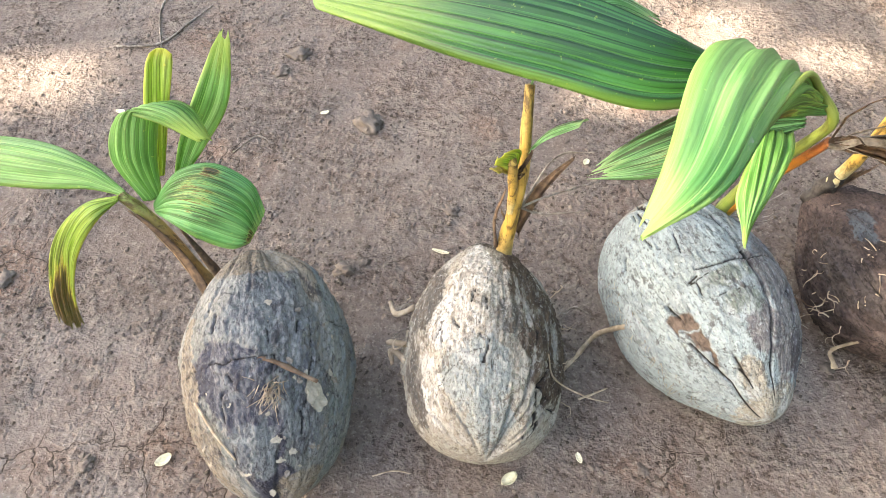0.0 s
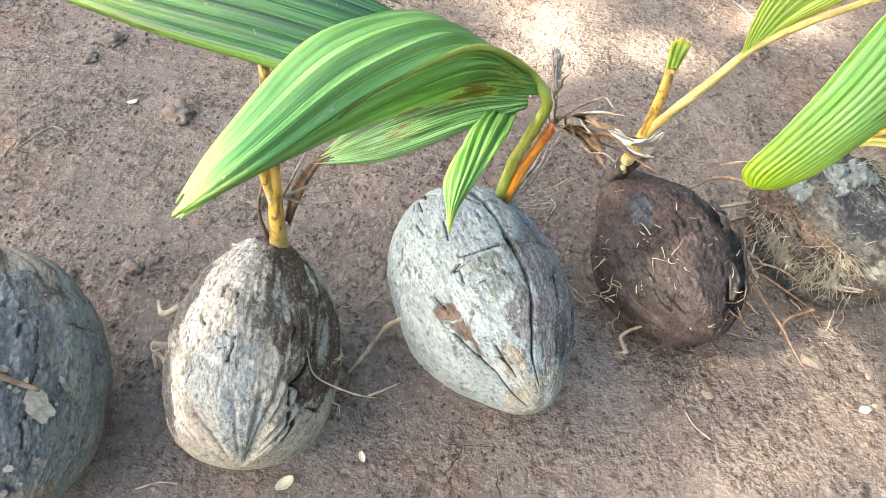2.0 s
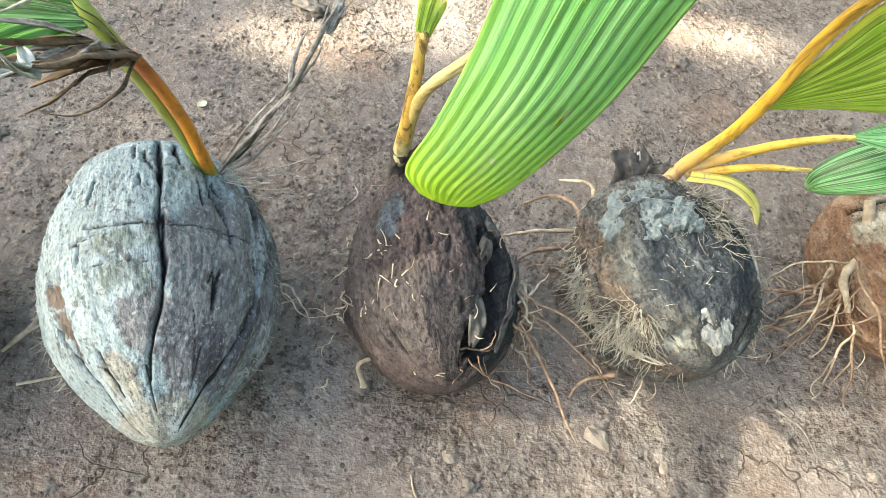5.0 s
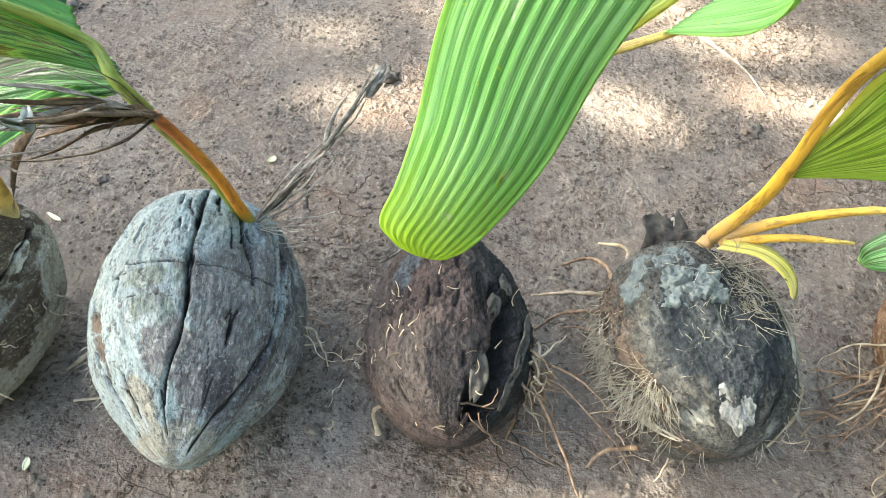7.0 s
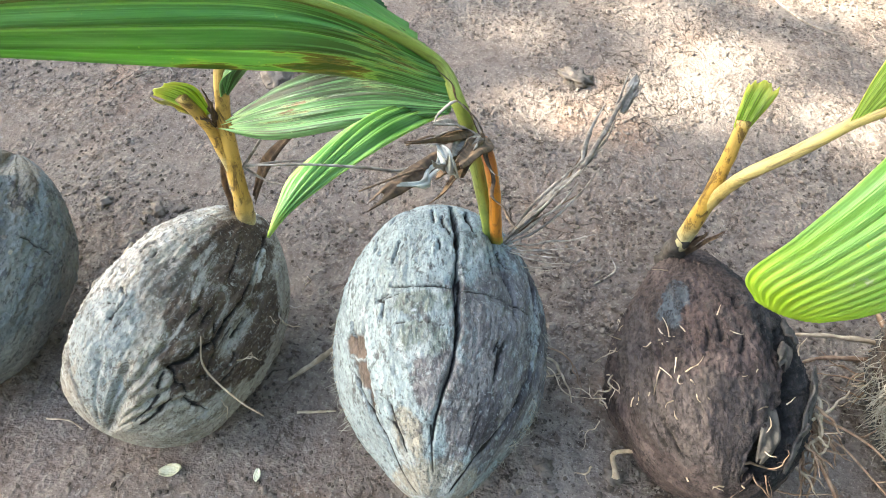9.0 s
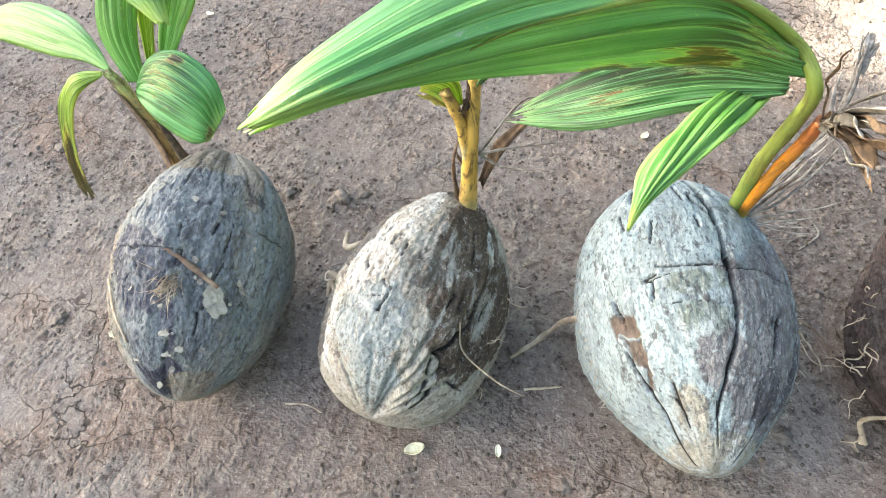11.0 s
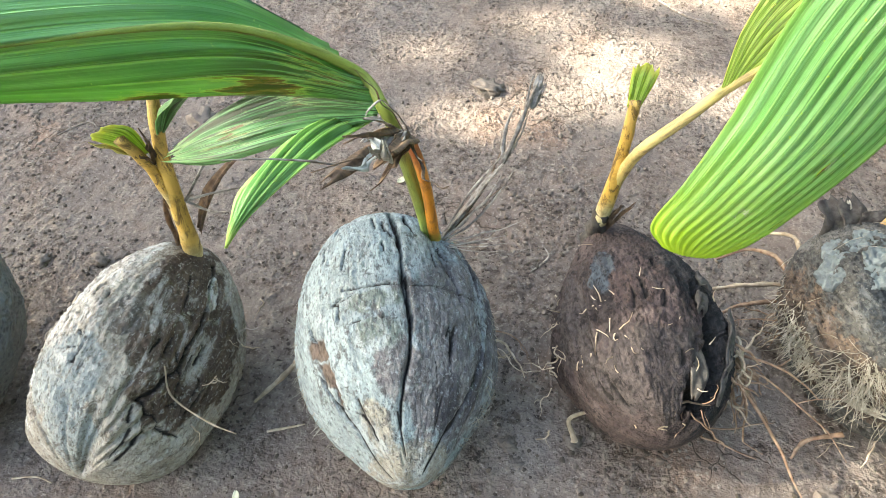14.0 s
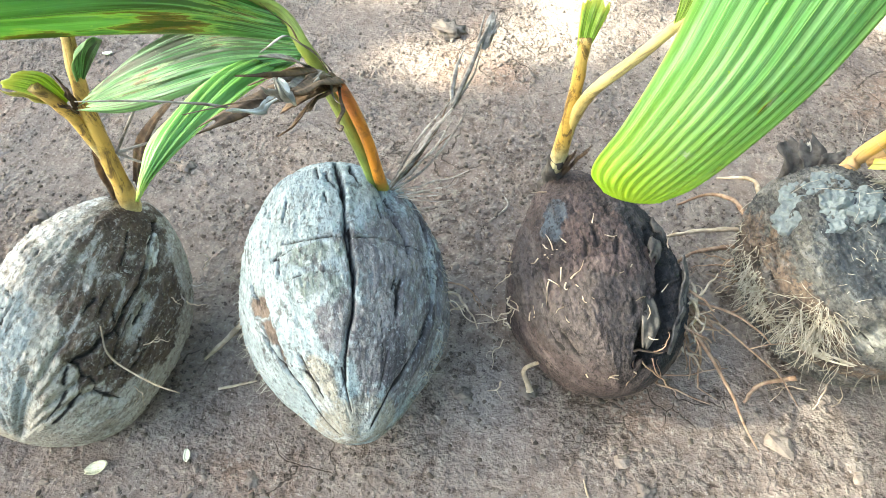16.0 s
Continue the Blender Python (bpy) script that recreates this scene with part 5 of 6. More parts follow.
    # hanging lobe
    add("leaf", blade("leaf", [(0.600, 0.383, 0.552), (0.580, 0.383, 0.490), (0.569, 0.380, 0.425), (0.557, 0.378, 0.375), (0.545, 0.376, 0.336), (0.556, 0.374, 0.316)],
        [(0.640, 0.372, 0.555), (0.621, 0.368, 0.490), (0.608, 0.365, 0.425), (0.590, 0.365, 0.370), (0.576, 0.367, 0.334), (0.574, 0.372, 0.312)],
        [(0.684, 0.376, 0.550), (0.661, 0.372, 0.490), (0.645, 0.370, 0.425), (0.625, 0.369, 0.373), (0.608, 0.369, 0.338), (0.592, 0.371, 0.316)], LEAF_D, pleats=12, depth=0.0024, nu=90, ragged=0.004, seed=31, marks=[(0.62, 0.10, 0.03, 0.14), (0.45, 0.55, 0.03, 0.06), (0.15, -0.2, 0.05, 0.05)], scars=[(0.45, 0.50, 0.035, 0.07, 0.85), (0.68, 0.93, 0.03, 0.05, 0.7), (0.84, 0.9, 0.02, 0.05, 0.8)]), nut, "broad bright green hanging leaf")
    # lobe along the stalk
    add("leaf", blade("leaf", [(0.600, 0.545, 0.325), (0.605, 0.565, 0.375), (0.625, 0.58, 0.42), (0.66, 0.585, 0.46), (0.72, 0.57, 0.50)],
        [(0.605, 0.546, 0.328), (0.620, 0.56, 0.378), (0.648, 0.57, 0.42), (0.69, 0.57, 0.46), (0.74, 0.56, 0.50)],
        [(0.612, 0.55, 0.335), (0.640, 0.55, 0.365), (0.675, 0.548, 0.395), (0.71, 0.545, 0.44), (0.75, 0.55, 0.49)], LEAF_E, pleats=7, nu=50, seed=32), nut, "yellow-green leaf lobe")
    add("leaf", blade("leaf", [(0.70, 0.53, 0.415), (0.74, 0.47, 0.46), (0.74, 0.43, 0.51), (0.69, 0.39, 0.545)], [(0.715, 0.535, 0.43), (0.76, 0.48, 0.49), (0.75, 0.42, 0.54), (0.65, 0.372, 0.553)], [(0.73, 0.545, 0.44), (0.79, 0.50, 0.49), (0.78, 0.43, 0.54), (0.615, 0.372, 0.548)], LEAF_D, pleats=10, nu=40, seed=33), nut)
    # roots
    p = on_nut(m, a, b, 0.42, 82, -0.006)
    root_bunch(nut, p, (0.006, 0.012, 0.014), (0.75, -0.40, -0.25), 36, 0.060, 0.0015, [ROOT, ROOT, ROOT, TAN_ROOT], 61, drop=1.3)
    root_bunch(nut, p, (0.004, 0.008, 0.008), (0.55, -1.0, -0.5), 5, 0.16, 0.0017, [ROOT], 62, "long reddish root on the ground", wiggle=0.16)
    root_bunch(nut, on_nut(m, a, b, 0.85, 20, -0.004), (0.008, 0.004, 0.004), (0.3, -0.6, -0.6), 5, 0.05, 0.0009, [ROOT], 63)
    root_bunch(nut, on_nut(m, a, b, 0.1, -88, -0.004), (0.003, 0.05, 0.01), (-0.6, -0.2, -0.4), 9, 0.03, 0.0008, [TAN_ROOT], 64, wiggle=0.5)
    g = on_nut(m, a, b, 0.72, -75, -0.003)
    add("root", tube("root", [g, (0.527, 0.372, 0.03), (0.533, 0.363, 0.012), (0.536, 0.358, 0.006)], [0.002, 0.002, 0.0028, 0.0045], TAN_ROOT, n=18, sides=7, rough=0.35), nut, "root with a clump of soil at its end")
    return nut


NUT_E = ((0.830, 0.512, 0.085), 0.119, 0.094, 22.0, 0.0)


def crust(s0, d0, wide, tall, seed, lift, relief=0.004, ragged=0.35, name="flake", mat=None):
    """A crumpled plate of dried mud or skin that follows the husk, with a ragged, undercut rim."""
    c, a, b, yaw, pitch = NUT_E
    m = nut_frame(c, yaw, pitch)
    rings, around = 15, 44
    u = np.repeat(np.linspace(0, 1, rings), around)
    w = np.tile(np.linspace(0, 2 * np.pi, around, endpoint=False), rings)
    reach = 1 + ragged * layered(np.stack([np.cos(w) * 2.4, np.sin(w) * 2.4, 0 * w], -1), seed, 3)
    ps, pd = s0 + u * reach * tall / a * np.sin(w), radians(d0) + u * reach * wide / b * np.cos(w)
    bumps = layered(np.stack([ps * 16, pd * 12, 0 * w], -1), seed + 5, 3)
    h = lift + relief * np.abs(bumps) * 1.5 - (lift + 0.003) * smooth(u, 0.90, 1.0)
    sc = np.clip(ps, -0.98, 0.98)
    r = (b + h) * np.sqrt(1 - sc * sc)
    local = np.stack([(a + h) * sc, r * np.sin(pd), r * np.cos(pd)], -1)
    v = local @ np.array(m.to_3x3()).T + np.array(c)
    return mesh_of(name, v, grid_faces(rings, around, True)[:, ::-1].tolist(), mat or MUD, shade=False)


def nut_e():
    c, a, b, yaw, pitch = NUT_E
    m = nut_frame(c, yaw, pitch)
    nut = thing("sprouted_coconut", c[0], c[1], 0, "shredded dark grey coconut with tufts of bared fibre", "coconut", GROUP)
    add("husk", husk("husk", a, b, HUSK_E, 53, egg=0.02, sides=0.05, side_turn=100, ribs=0.04, lump=0.08, coarse=2.4, fine=1.5, profile=[(-1, 0.95), (-0.5, 1.0), (0.5, 1.02), (1, 1.12)],
        cracks=[([(0.6, 35), (0.9, 20)], 0.003, 0.004), ([(-0.2, 60), (0.5, 62)], 0.003, 0.005)],
        holes=[(0.78, -46, 0.008, 0.012, 0.014), (0.92, 40, 0.004, 0.008, 0.006)],
        dashes=[(16, -0.6, 0.6, 35, 85), (16, -0.3, 0.8, -90, -50)],
        regions=[(0.2, -84, 0.9, 30)],
        tones=[(1, 0.30, -4, 0.50, 40), (3, 0.1, 64, 0.8, 20)]), nut, at=m)
    rng = np.random.default_rng(12)

    def tuft(count, s0, d0, ss, ds, length, way, seed, label):
        rs, ws, ls = [], [], []
        for k in range(count):
            s, d = rng.normal(s0, ss), rng.normal(d0, ds)
            rs.append(on_nut(m, a, b, min(0.95, max(-0.97, s)), d, -0.003))
            ws.append(np.array(way) + rng.normal(0, 0.55, 3))
            ls.append(length * rng.uniform(0.5, 1.3))
        add("fibre_tuft", hairs("fibre_tuft", rs, ws, ls, 0.0006, FIBRE, bend=1.1, sag=0.7, seg=6, seed=seed), nut, label, kind="stuff")

    tuft(300, 0.46, -66, 0.10, 9, 0.040, (-0.05, -0.9, 0.10), 1, "pale bared husk fibre tuft")
    tuft(160, -0.02, 14, 0.14, 9, 0.034, (0.1, -1.0, 0.02), 2, "pale bared husk fibre tuft")
    tuft(240, 0.2, 68, 0.38, 8, 0.030, (0.25, -0.9, -0.25), 3, "fraying husk fibre along the edge")
    tuft(320, 0.1, -88, 0.36, 9, 0.030, (-0.35, -0.7, -0.3), 4, "fraying husk fibre along the edge")
    tuft(330, -0.36, 16, 0.12, 12, 0.052, (0.05, -1.0, 0.0), 5, "pale bared husk fibre hanging over the nut")
    tuft(140, 0.30, -20, 0.16, 14, 0.016, (0.0, -0.9, 0.3), 6, "short pale fibres on the dark skin")
    for k in range(26):
        d, s0 = rng.uniform(40, 82), rng.uniform(-0.75, 0.2)
        line = [on_nut(m, a, b, s0 + q * rng.uniform(0.18, 0.24), d + rng.normal(0, 2) + 3 * q, 0.0005 + 0.002 * rng.random()) for q in range(4)]
        add("fibre_strip", tube("fibre_strip", line, [0.0012, 0.0016, 0.0006], FIBRE if k % 3 else DRY, n=14, sides=5, rough=0.5, flat=0.5, seed=k), nut)
    lip = [[on_nut(m, a, b, s0, d + q, 0.0012) for s0, d in ((0.55, -92), (0.74, -86), (0.87, -74), (0.94, -40))] for q in (-4, 0, 4)]
    add("husk_lip", blade("husk_lip", *lip, FIBRE, pleats=3, depth=0.001, nu=40, thick=0.0015, ragged=0.4, seed=77, wave=0.002), nut, "pale split edge of the husk")
    for k, (s0, d0, w, t) in enumerate([(0.80, -10, 0.027, 0.015), (0.70, -18, 0.012, 0.008)]):
        add("husk_chip", crust(s0, d0, w, t, 90 + k, 0.0070, 0.0022, 0.25, "husk_chip", BARED), nut, "whitish patch of bared inner husk")
    add("husk_chip", lump_mesh("husk_chip", 0.008, FIBRE, 3, flat=0.25, cuts=2, rough=0.4), nut, "white inner chip of husk", at=pose(0.790, 0.618, 0.150, 30, 10, 40))
    for k, (x, y, z, dx, dy, dz) in enumerate([(0.772, 0.585, 0.128, -0.006, 0.038, 0.030), (0.790, 0.592, 0.138, -0.002, 0.040, 0.018), (0.806, 0.590, 0.140, 0.010, 0.026, 0.016)]):
        p = [np.array((x, y, z)) + np.array((dx, dy, dz)) * u + np.array((0.004 * math.sin(5 * u + k), 0, 0.006 * math.sin(4 * u))) for u in (0, 0.35, 0.7, 1)]
        rails = [[v + np.array((q * w, 0.004 * q, 0.003 * abs(q))) for v, w in zip(p, (0.010, 0.013, 0.011, 0.004))] for q in (-1, 0, 1)]
        add("husk_flap", blade("husk_flap", *rails, FLAP, pleats=2, depth=0.0012, nu=22, thick=0.0016, ragged=0.35, seed=70 + k, wave=0.0035), nut, "crumpled dark flap of husk")
    add("stem", tube("stem", [(0.815, 0.585, 0.15), (0.826, 0.590, 0.180), (0.838, 0.575, 0.245), (0.838, 0.557, 0.315), (0.834, 0.545, 0.37), (0.832, 0.525, 0.42), (0.838, 0.495, 0.47), (0.86, 0.45, 0.52), (0.90, 0.40, 0.555)], [0.009, 0.0075, 0.0065, 0.006, 0.0055, 0.005, 0.004, 0.003, 0.0015], STEM_GOLD, n=44, rough=0.08), nut, "orange-yellow leaf stalk")
    add("stalk", tube("stalk", [(0.83, 0.588, 0.175), (0.875, 0.585, 0.22), (0.925, 0.584, 0.25), (0.97, 0.58, 0.27)], [0.006, 0.005, 0.004, 0.002], STEM_GOLD, n=30, rough=0.15, seed=2), nut)
    add("stalk", tube("stalk", [(0.83, 0.586, 0.17), (0.88, 0.572, 0.21), (0.93, 0.568, 0.225)], [0.005, 0.004, 0.0015], STEM_GOLD, n=24, rough=0.15, seed=3), nut)
    add("leaf", blade("leaf", [(0.838, 0.565, 0.29), (0.840, 0.543, 0.36), (0.838, 0.52, 0.42), (0.850, 0.48, 0.485), (0.905, 0.40, 0.56)],
        [(0.842, 0.568, 0.285), (0.872, 0.535, 0.345), (0.90, 0.51, 0.40), (0.93, 0.465, 0.46), (0.96, 0.41, 0.52)],
        [(0.846, 0.572, 0.28), (0.895, 0.548, 0.315), (0.95, 0.52, 0.345), (1.0, 0.495, 0.37), (1.04, 0.48, 0.39)], LEAF_E, pleats=11, depth=0.003, nu=60, ragged=0.05, seed=40, wave=0.004, scars=[(0.25, -0.8, 0.2, 0.15, 0.5)]), nut, "broad yellow-green leaf")
    add("leaf", blade("leaf", [(0.95, 0.578, 0.262), (0.985, 0.555, 0.27), (1.03, 0.535, 0.262), (1.08, 0.525, 0.24)], [(0.95, 0.582, 0.265), (0.99, 0.58, 0.28), (1.035, 0.565, 0.275), (1.085, 0.55, 0.25)], [(0.95, 0.586, 0.262), (0.99, 0.60, 0.272), (1.04, 0.595, 0.265), (1.09, 0.57, 0.24)], LEAF_C2, pleats=6, nu=36, ragged=0.12, seed=41), nut)
    h = [(0.828, 0.58, 0.172), (0.862, 0.565, 0.188), (0.890, 0.548, 0.180), (0.902, 0.525, 0.155)]
    add("leaf", blade("leaf", [(x - 0.002, y - 0.009, z + 0.002) for x, y, z in h], [(x + 0.003, y, z + 0.007) for x, y, z in h], [(x + 0.005, y + 0.010, z + 0.001) for x, y, z in h], LEAF_Y, pleats=2, nu=24, ragged=0.3, seed=42), nut, "small curled yellow leaf")
    roots = [[(0.745, 0.545, 0.06), (0.72, 0.545, 0.052), (0.695, 0.54, 0.04), (0.672, 0.525, 0.02)], [(0.75, 0.56, 0.075), (0.70, 0.56, 0.06), (0.66, 0.565, 0.03)], [(0.745, 0.575, 0.08), (0.735, 0.60, 0.075), (0.715, 0.625, 0.05), (0.69, 0.63, 0.02)], [(0.755, 0.585, 0.1), (0.752, 0.62, 0.09), (0.725, 0.645, 0.06)], [(0.91, 0.49, 0.07), (0.95, 0.485, 0.05), (0.985, 0.50, 0.04), (1.02, 0.50, 0.03)], [(0.915, 0.52, 0.10), (0.94, 0.50, 0.09), (0.945, 0.475, 0.06), (0.935, 0.455, 0.02)], [(0.80, 0.41, 0.03), (0.77, 0.405, 0.012), (0.755, 0.385, 0.006)]]
    root_bunch(nut, (0.752, 0.535, 0.05), (0.006, 0.02, 0.012), (-0.7, -0.1, -0.2), 12, 0.05, 0.0010, [TAN_ROOT, ROOT], 71)
    root_bunch(nut, (0.80, 0.425, 0.02), (0.03, 0.01, 0.006), (-0.4, -0.6, -0.2), 5, 0.045, 0.0010, [TAN_ROOT], 72)
    root_bunch(nut, (0.915, 0.50, 0.06), (0.005, 0.03, 0.02), (0.6, -0.3, -0.2), 7, 0.055, 0.0011, [TAN_ROOT], 73)
    for k, r in enumerate(roots):
        add("root", tube("root", r, [0.0028, 0.0022, 0.0014], ROOT if k % 2 == 0 else TAN_ROOT, n=30, sides=6, rough=0.55, seed=k), nut)
    return nut


def nut_f():
    c, a, b, yaw, pitch = (1.135, 0.575, 0.085), 0.120, 0.088, 20.0, 0.0
    m = nut_frame(c, yaw, pitch)
    nut = thing("sprouted_coconut", c[0], c[1], 0, "red-brown coconut with thick pale branching roots", "coconut", GROUP)
    add("husk", husk("husk", a, b, HUSK_F, 67, egg=0.0, blunt=0.0, sides=0.04, side_turn=10, ribs=0.03, cracks=[([(-0.62, -60), (-0.52, -20), (-0.5, 30)], 0.004, 0.008)], bared=[(-0.40, -35, 0.008, 0.03, 0.002)], regions=[(-0.35, -20, 0.3, 50)], tones=[(1, 0.3, 0, 0.4, 60)], coarse=1.5), nut, at=m)
    rng = np.random.default_rng(21)
    o = np.array((1.065, 0.575, 0.115))
    add("root", tube("root", [o + (0.0, 0.05, 0.03), o, o + (-0.02, -0.03, -0.015), o + (-0.005, -0.06, -0.04)], [0.006, 0.006, 0.005, 0.003], TAN_ROOT, n=24, sides=8, rough=0.3), nut, "thick pale root")
    root_bunch(nut, o + (-0.005, -0.02, -0.02), (0.012, 0.012, 0.01), (-0.35, -0.7, -0.5), 18, 0.13, 0.0018, [ROOT, TAN_ROOT, ROOT], 81, wiggle=0.3)
    root_bunch(nut, o + (-0.005, -0.03, -0.04), (0.012, 0.012, 0.006), (0.25, -0.8, -0.4), 10, 0.12, 0.0016, [ROOT, TAN_ROOT], 82, wiggle=0.3)
    root_bunch(nut, (1.05, 0.56, 0.05), (0.004, 0.012, 0.006), (-1.0, -0.2, -0.2), 4, 0.11, 0.0020, [ROOT], 83, wiggle=0.25)
    add("stem", tube("stem", [(1.14, 0.665, 0.13), (1.15, 0.66, 0.18), (1.14, 0.63, 0.23)], [0.010, 0.008, 0.006], STEM_GOLD, n=24, rough=0.1), nut)
    add("leaf", blade("leaf", [(1.14, 0.63, 0.23), (1.08, 0.60, 0.235), (1.02, 0.57, 0.215), (0.982, 0.585, 0.18), (0.975, 0.600, 0.165)], [(1.14, 0.635, 0.232), (1.08, 0.625, 0.245), (1.01, 0.60, 0.225), (0.972, 0.598, 0.19), (0.970, 0.604, 0.165)], [(1.14, 0.64, 0.23), (1.07, 0.65, 0.235), (1.0, 0.63, 0.215), (0.968, 0.617, 0.185), (0.969, 0.609, 0.165)], LEAF_C2, pleats=7, nu=40, seed=44, scars=[(0.6, 0.2, 0.2, 0.4, 0.55)]), nut, "curled green leaf")
    return nut


for build in (nut_a, nut_b, nut_c, nut_d, nut_e, nut_f):
    build()


# ---- tree added to shade the place: trunk and crown stand outside the view ----
# crown openings placed where sun patches should fall on the ground
GAPS = [(0.74, 0.99, 0.10, 0.06), (0.53, 1.10, 0.14, 0.07), (0.50, 0.96, 0.12, 0.05), (0.32, 0.88, 0.09, 0.05), (0.21, 1.06, 0.09, 0.05), (0.36, 1.20, 0.12, 0.06), (-0.74, 0.88, 0.12, 0.08), (-0.92, 0.86, 0.10, 0.07), (1.02, 1.11, 0.14, 0.06), (0.90, 1.3, 0.2, 0.1), (0.1, 1.35, 0.2, 0.08), (0.62, 1.35, 0.2, 0.07)]


def shade_tree():
    tree = thing("shade_tree", -7.6, -1.7, 0, "broad shade tree with a dense leafy crown, added out of view", "tree")
    add("trunk", tube("trunk", [(-7.6, -1.7, -0.1), (-7.55, -1.6, 1.4), (-7.4, -1.2, 2.9), (-7.2, -0.8, 4.2)], [0.30, 0.25, 0.19, 0.12], BARK, n=30, sides=14, rough=0.1), tree)
    rng = np.random.default_rng(77)
    for k in range(7):
        w = rng.uniform(0, 6.28)
        e = np.array((-6.8 + 1.9 * math.cos(w), -0.3 + 1.6 * math.sin(w), rng.uniform(4.4, 5.8)))
        add("limb", tube("limb", [(-7.35, -1.05, 3.2), (np.array((-7.35, -1.05, 3.6)) + e) / 2, e], [0.08, 0.05, 0.015], BARK, n=18, sides=8, rough=0.1, seed=k), tree)
    s = np.array(SUN)
    verts, faces = [], []
    while len(faces) < 60000:
        z = rng.uniform(4.3, 6.1)
        way, far = rng.uniform(0, 6.2832), math.sqrt(rng.random()) * (1 + 0.10 * rng.normal())
        rim = 1 + 0.10 * math.sin(3 * way + 1) + 0.07 * math.sin(7 * way)
        gx, gy = 0.25 + 2.5 * far * rim * math.cos(way), 0.75 + 2.1 * far * rim * math.sin(way)
        p = np.array((gx, gy, 0)) + s * z / s[2]
        if any(((gx - x) / (rx + 0.01)) ** 2 + ((gy - y) / (ry + 0.01)) ** 2 < 1 for x, y, rx, ry in GAPS) and rng.random() < 0.96:
            continue
        edge = 0.18 * float(smooth(gx, 0.58, 0.80))
        # leaves shrunk here to let part of the sun onto the front ground
        thin = 0.2 + 0.8 * float(smooth(gx, 0.40, 0.62)) if -1.3 < gx < 1.9 and gy > -0.9 else 0.0
        thin *= 1 - float(smooth(gy, 0.30 + edge, 0.42 + edge))
        d = unit(rng.normal(0, 1, 3) * (1, 1, 0.5))
        n = unit(np.cross(d, rng.normal(0, 1, 3)))
        n = n if abs(n[2]) < 0.95 else unit(np.cross(d, (1.0, 0.2, 0.1)))
        l, w = rng.uniform(0.035, 0.06), rng.uniform(0.015, 0.024)
        l, w = l * (1 - 0.50 * thin), w * (1 - 0.50 * thin)
        o = len(verts)
        verts += [p - d * l, p + n * w, p + d * l, p - n * w]
        faces.append([o, o + 1, o + 2, o + 3])
    mask = np.tile(np.array((0.3, 0.3, 0.0, 0.0)), (len(verts), 1))
    add("crown", mesh_of("crown", verts, faces, CROWN, mask, np.tile(np.array((0.3, 0.3)), (len(verts), 1)), shade=False), tree)


def sky_blocker_tree(x, y, wide, deep, high, leaves, seed):
    """A low leafy tree added round the bare plot, outside the view, to block the sky's light from that side."""
    tree = thing("sky_blocker_tree", x, y, 0, "low dense leafy tree added out of view to block skylight", "tree", "trees round the plot")
    add("trunk", tube("trunk", [(x, y, -0.1), (x - 0.03, y - 0.04, 0.8), (x + 0.02, y, 1.7)], [0.16, 0.13, 0.07], BARK, n=24, sides=12, rough=0.1, seed=seed), tree)
    rng = np.random.default_rng(seed)
    for k in range(7):
        w = 0.9 * k
        e = np.array((x + 0.7 * wide * math.cos(w), y + 0.7 * deep * math.sin(w), rng.uniform(0.4, 0.9) * high))
        add("limb", tube("limb", [(x, y, 0.9), (np.array((x, y, 1.3)) + e) / 2, e], [0.06, 0.04, 0.012], BARK, n=16, sides=8, rough=0.1, seed=k), tree)
    verts, faces = [], []
    while len(faces) < leaves:
        q = unit(rng.normal(0, 1, 3)) * rng.random() ** 0.33
        p = np.array((x, y, 0.48 * high)) + q * (wide, deep, 0.55 * high)
        if p[2] < 0.05:
            continue
        d = unit(rng.normal(0, 1, 3))
        n = unit(np.cross(d, rng.normal(0, 1, 3)))
        l, w = rng.uniform(0.06, 0.12), rng.uniform(0.025, 0.05)
        o = len(verts)
        verts += [p - d * l, p + n * w, p + d * l, p - n * w]
        faces.append([o, o + 1, o + 2, o + 3])
    mask = np.tile(np.array((0.3, 0.3, 0.0, 0.0)), (len(verts), 1))
    add("crown", mesh_of("crown", verts, faces, CROWN, mask, np.tile(np.array((0.3, 0.3)), (len(verts), 1)), shade=False), tree)


shade_tree()
sky_blocker_tree(3.3, 0.6, 1.1, 2.8, 3.6, 14000, 78)
sky_blocker_tree(0.8, 4.6, 3.2, 1.2, 3.4, 13000, 79)
sky_blocker_tree(0.9, -3.4, 2.6, 1.1, 3.0, 11000, 80)


# ---- loose things on the ground ----
def rest(me, name, x, y, turn, label, category, group, sink=0.0015, tilt=0.0):
    ob = new(name, me)
    ob.matrix_basis = pose(x, y, floor_at(x, y) - sink, tilt, 0, turn)
    return tagged(ob, label, category, group)


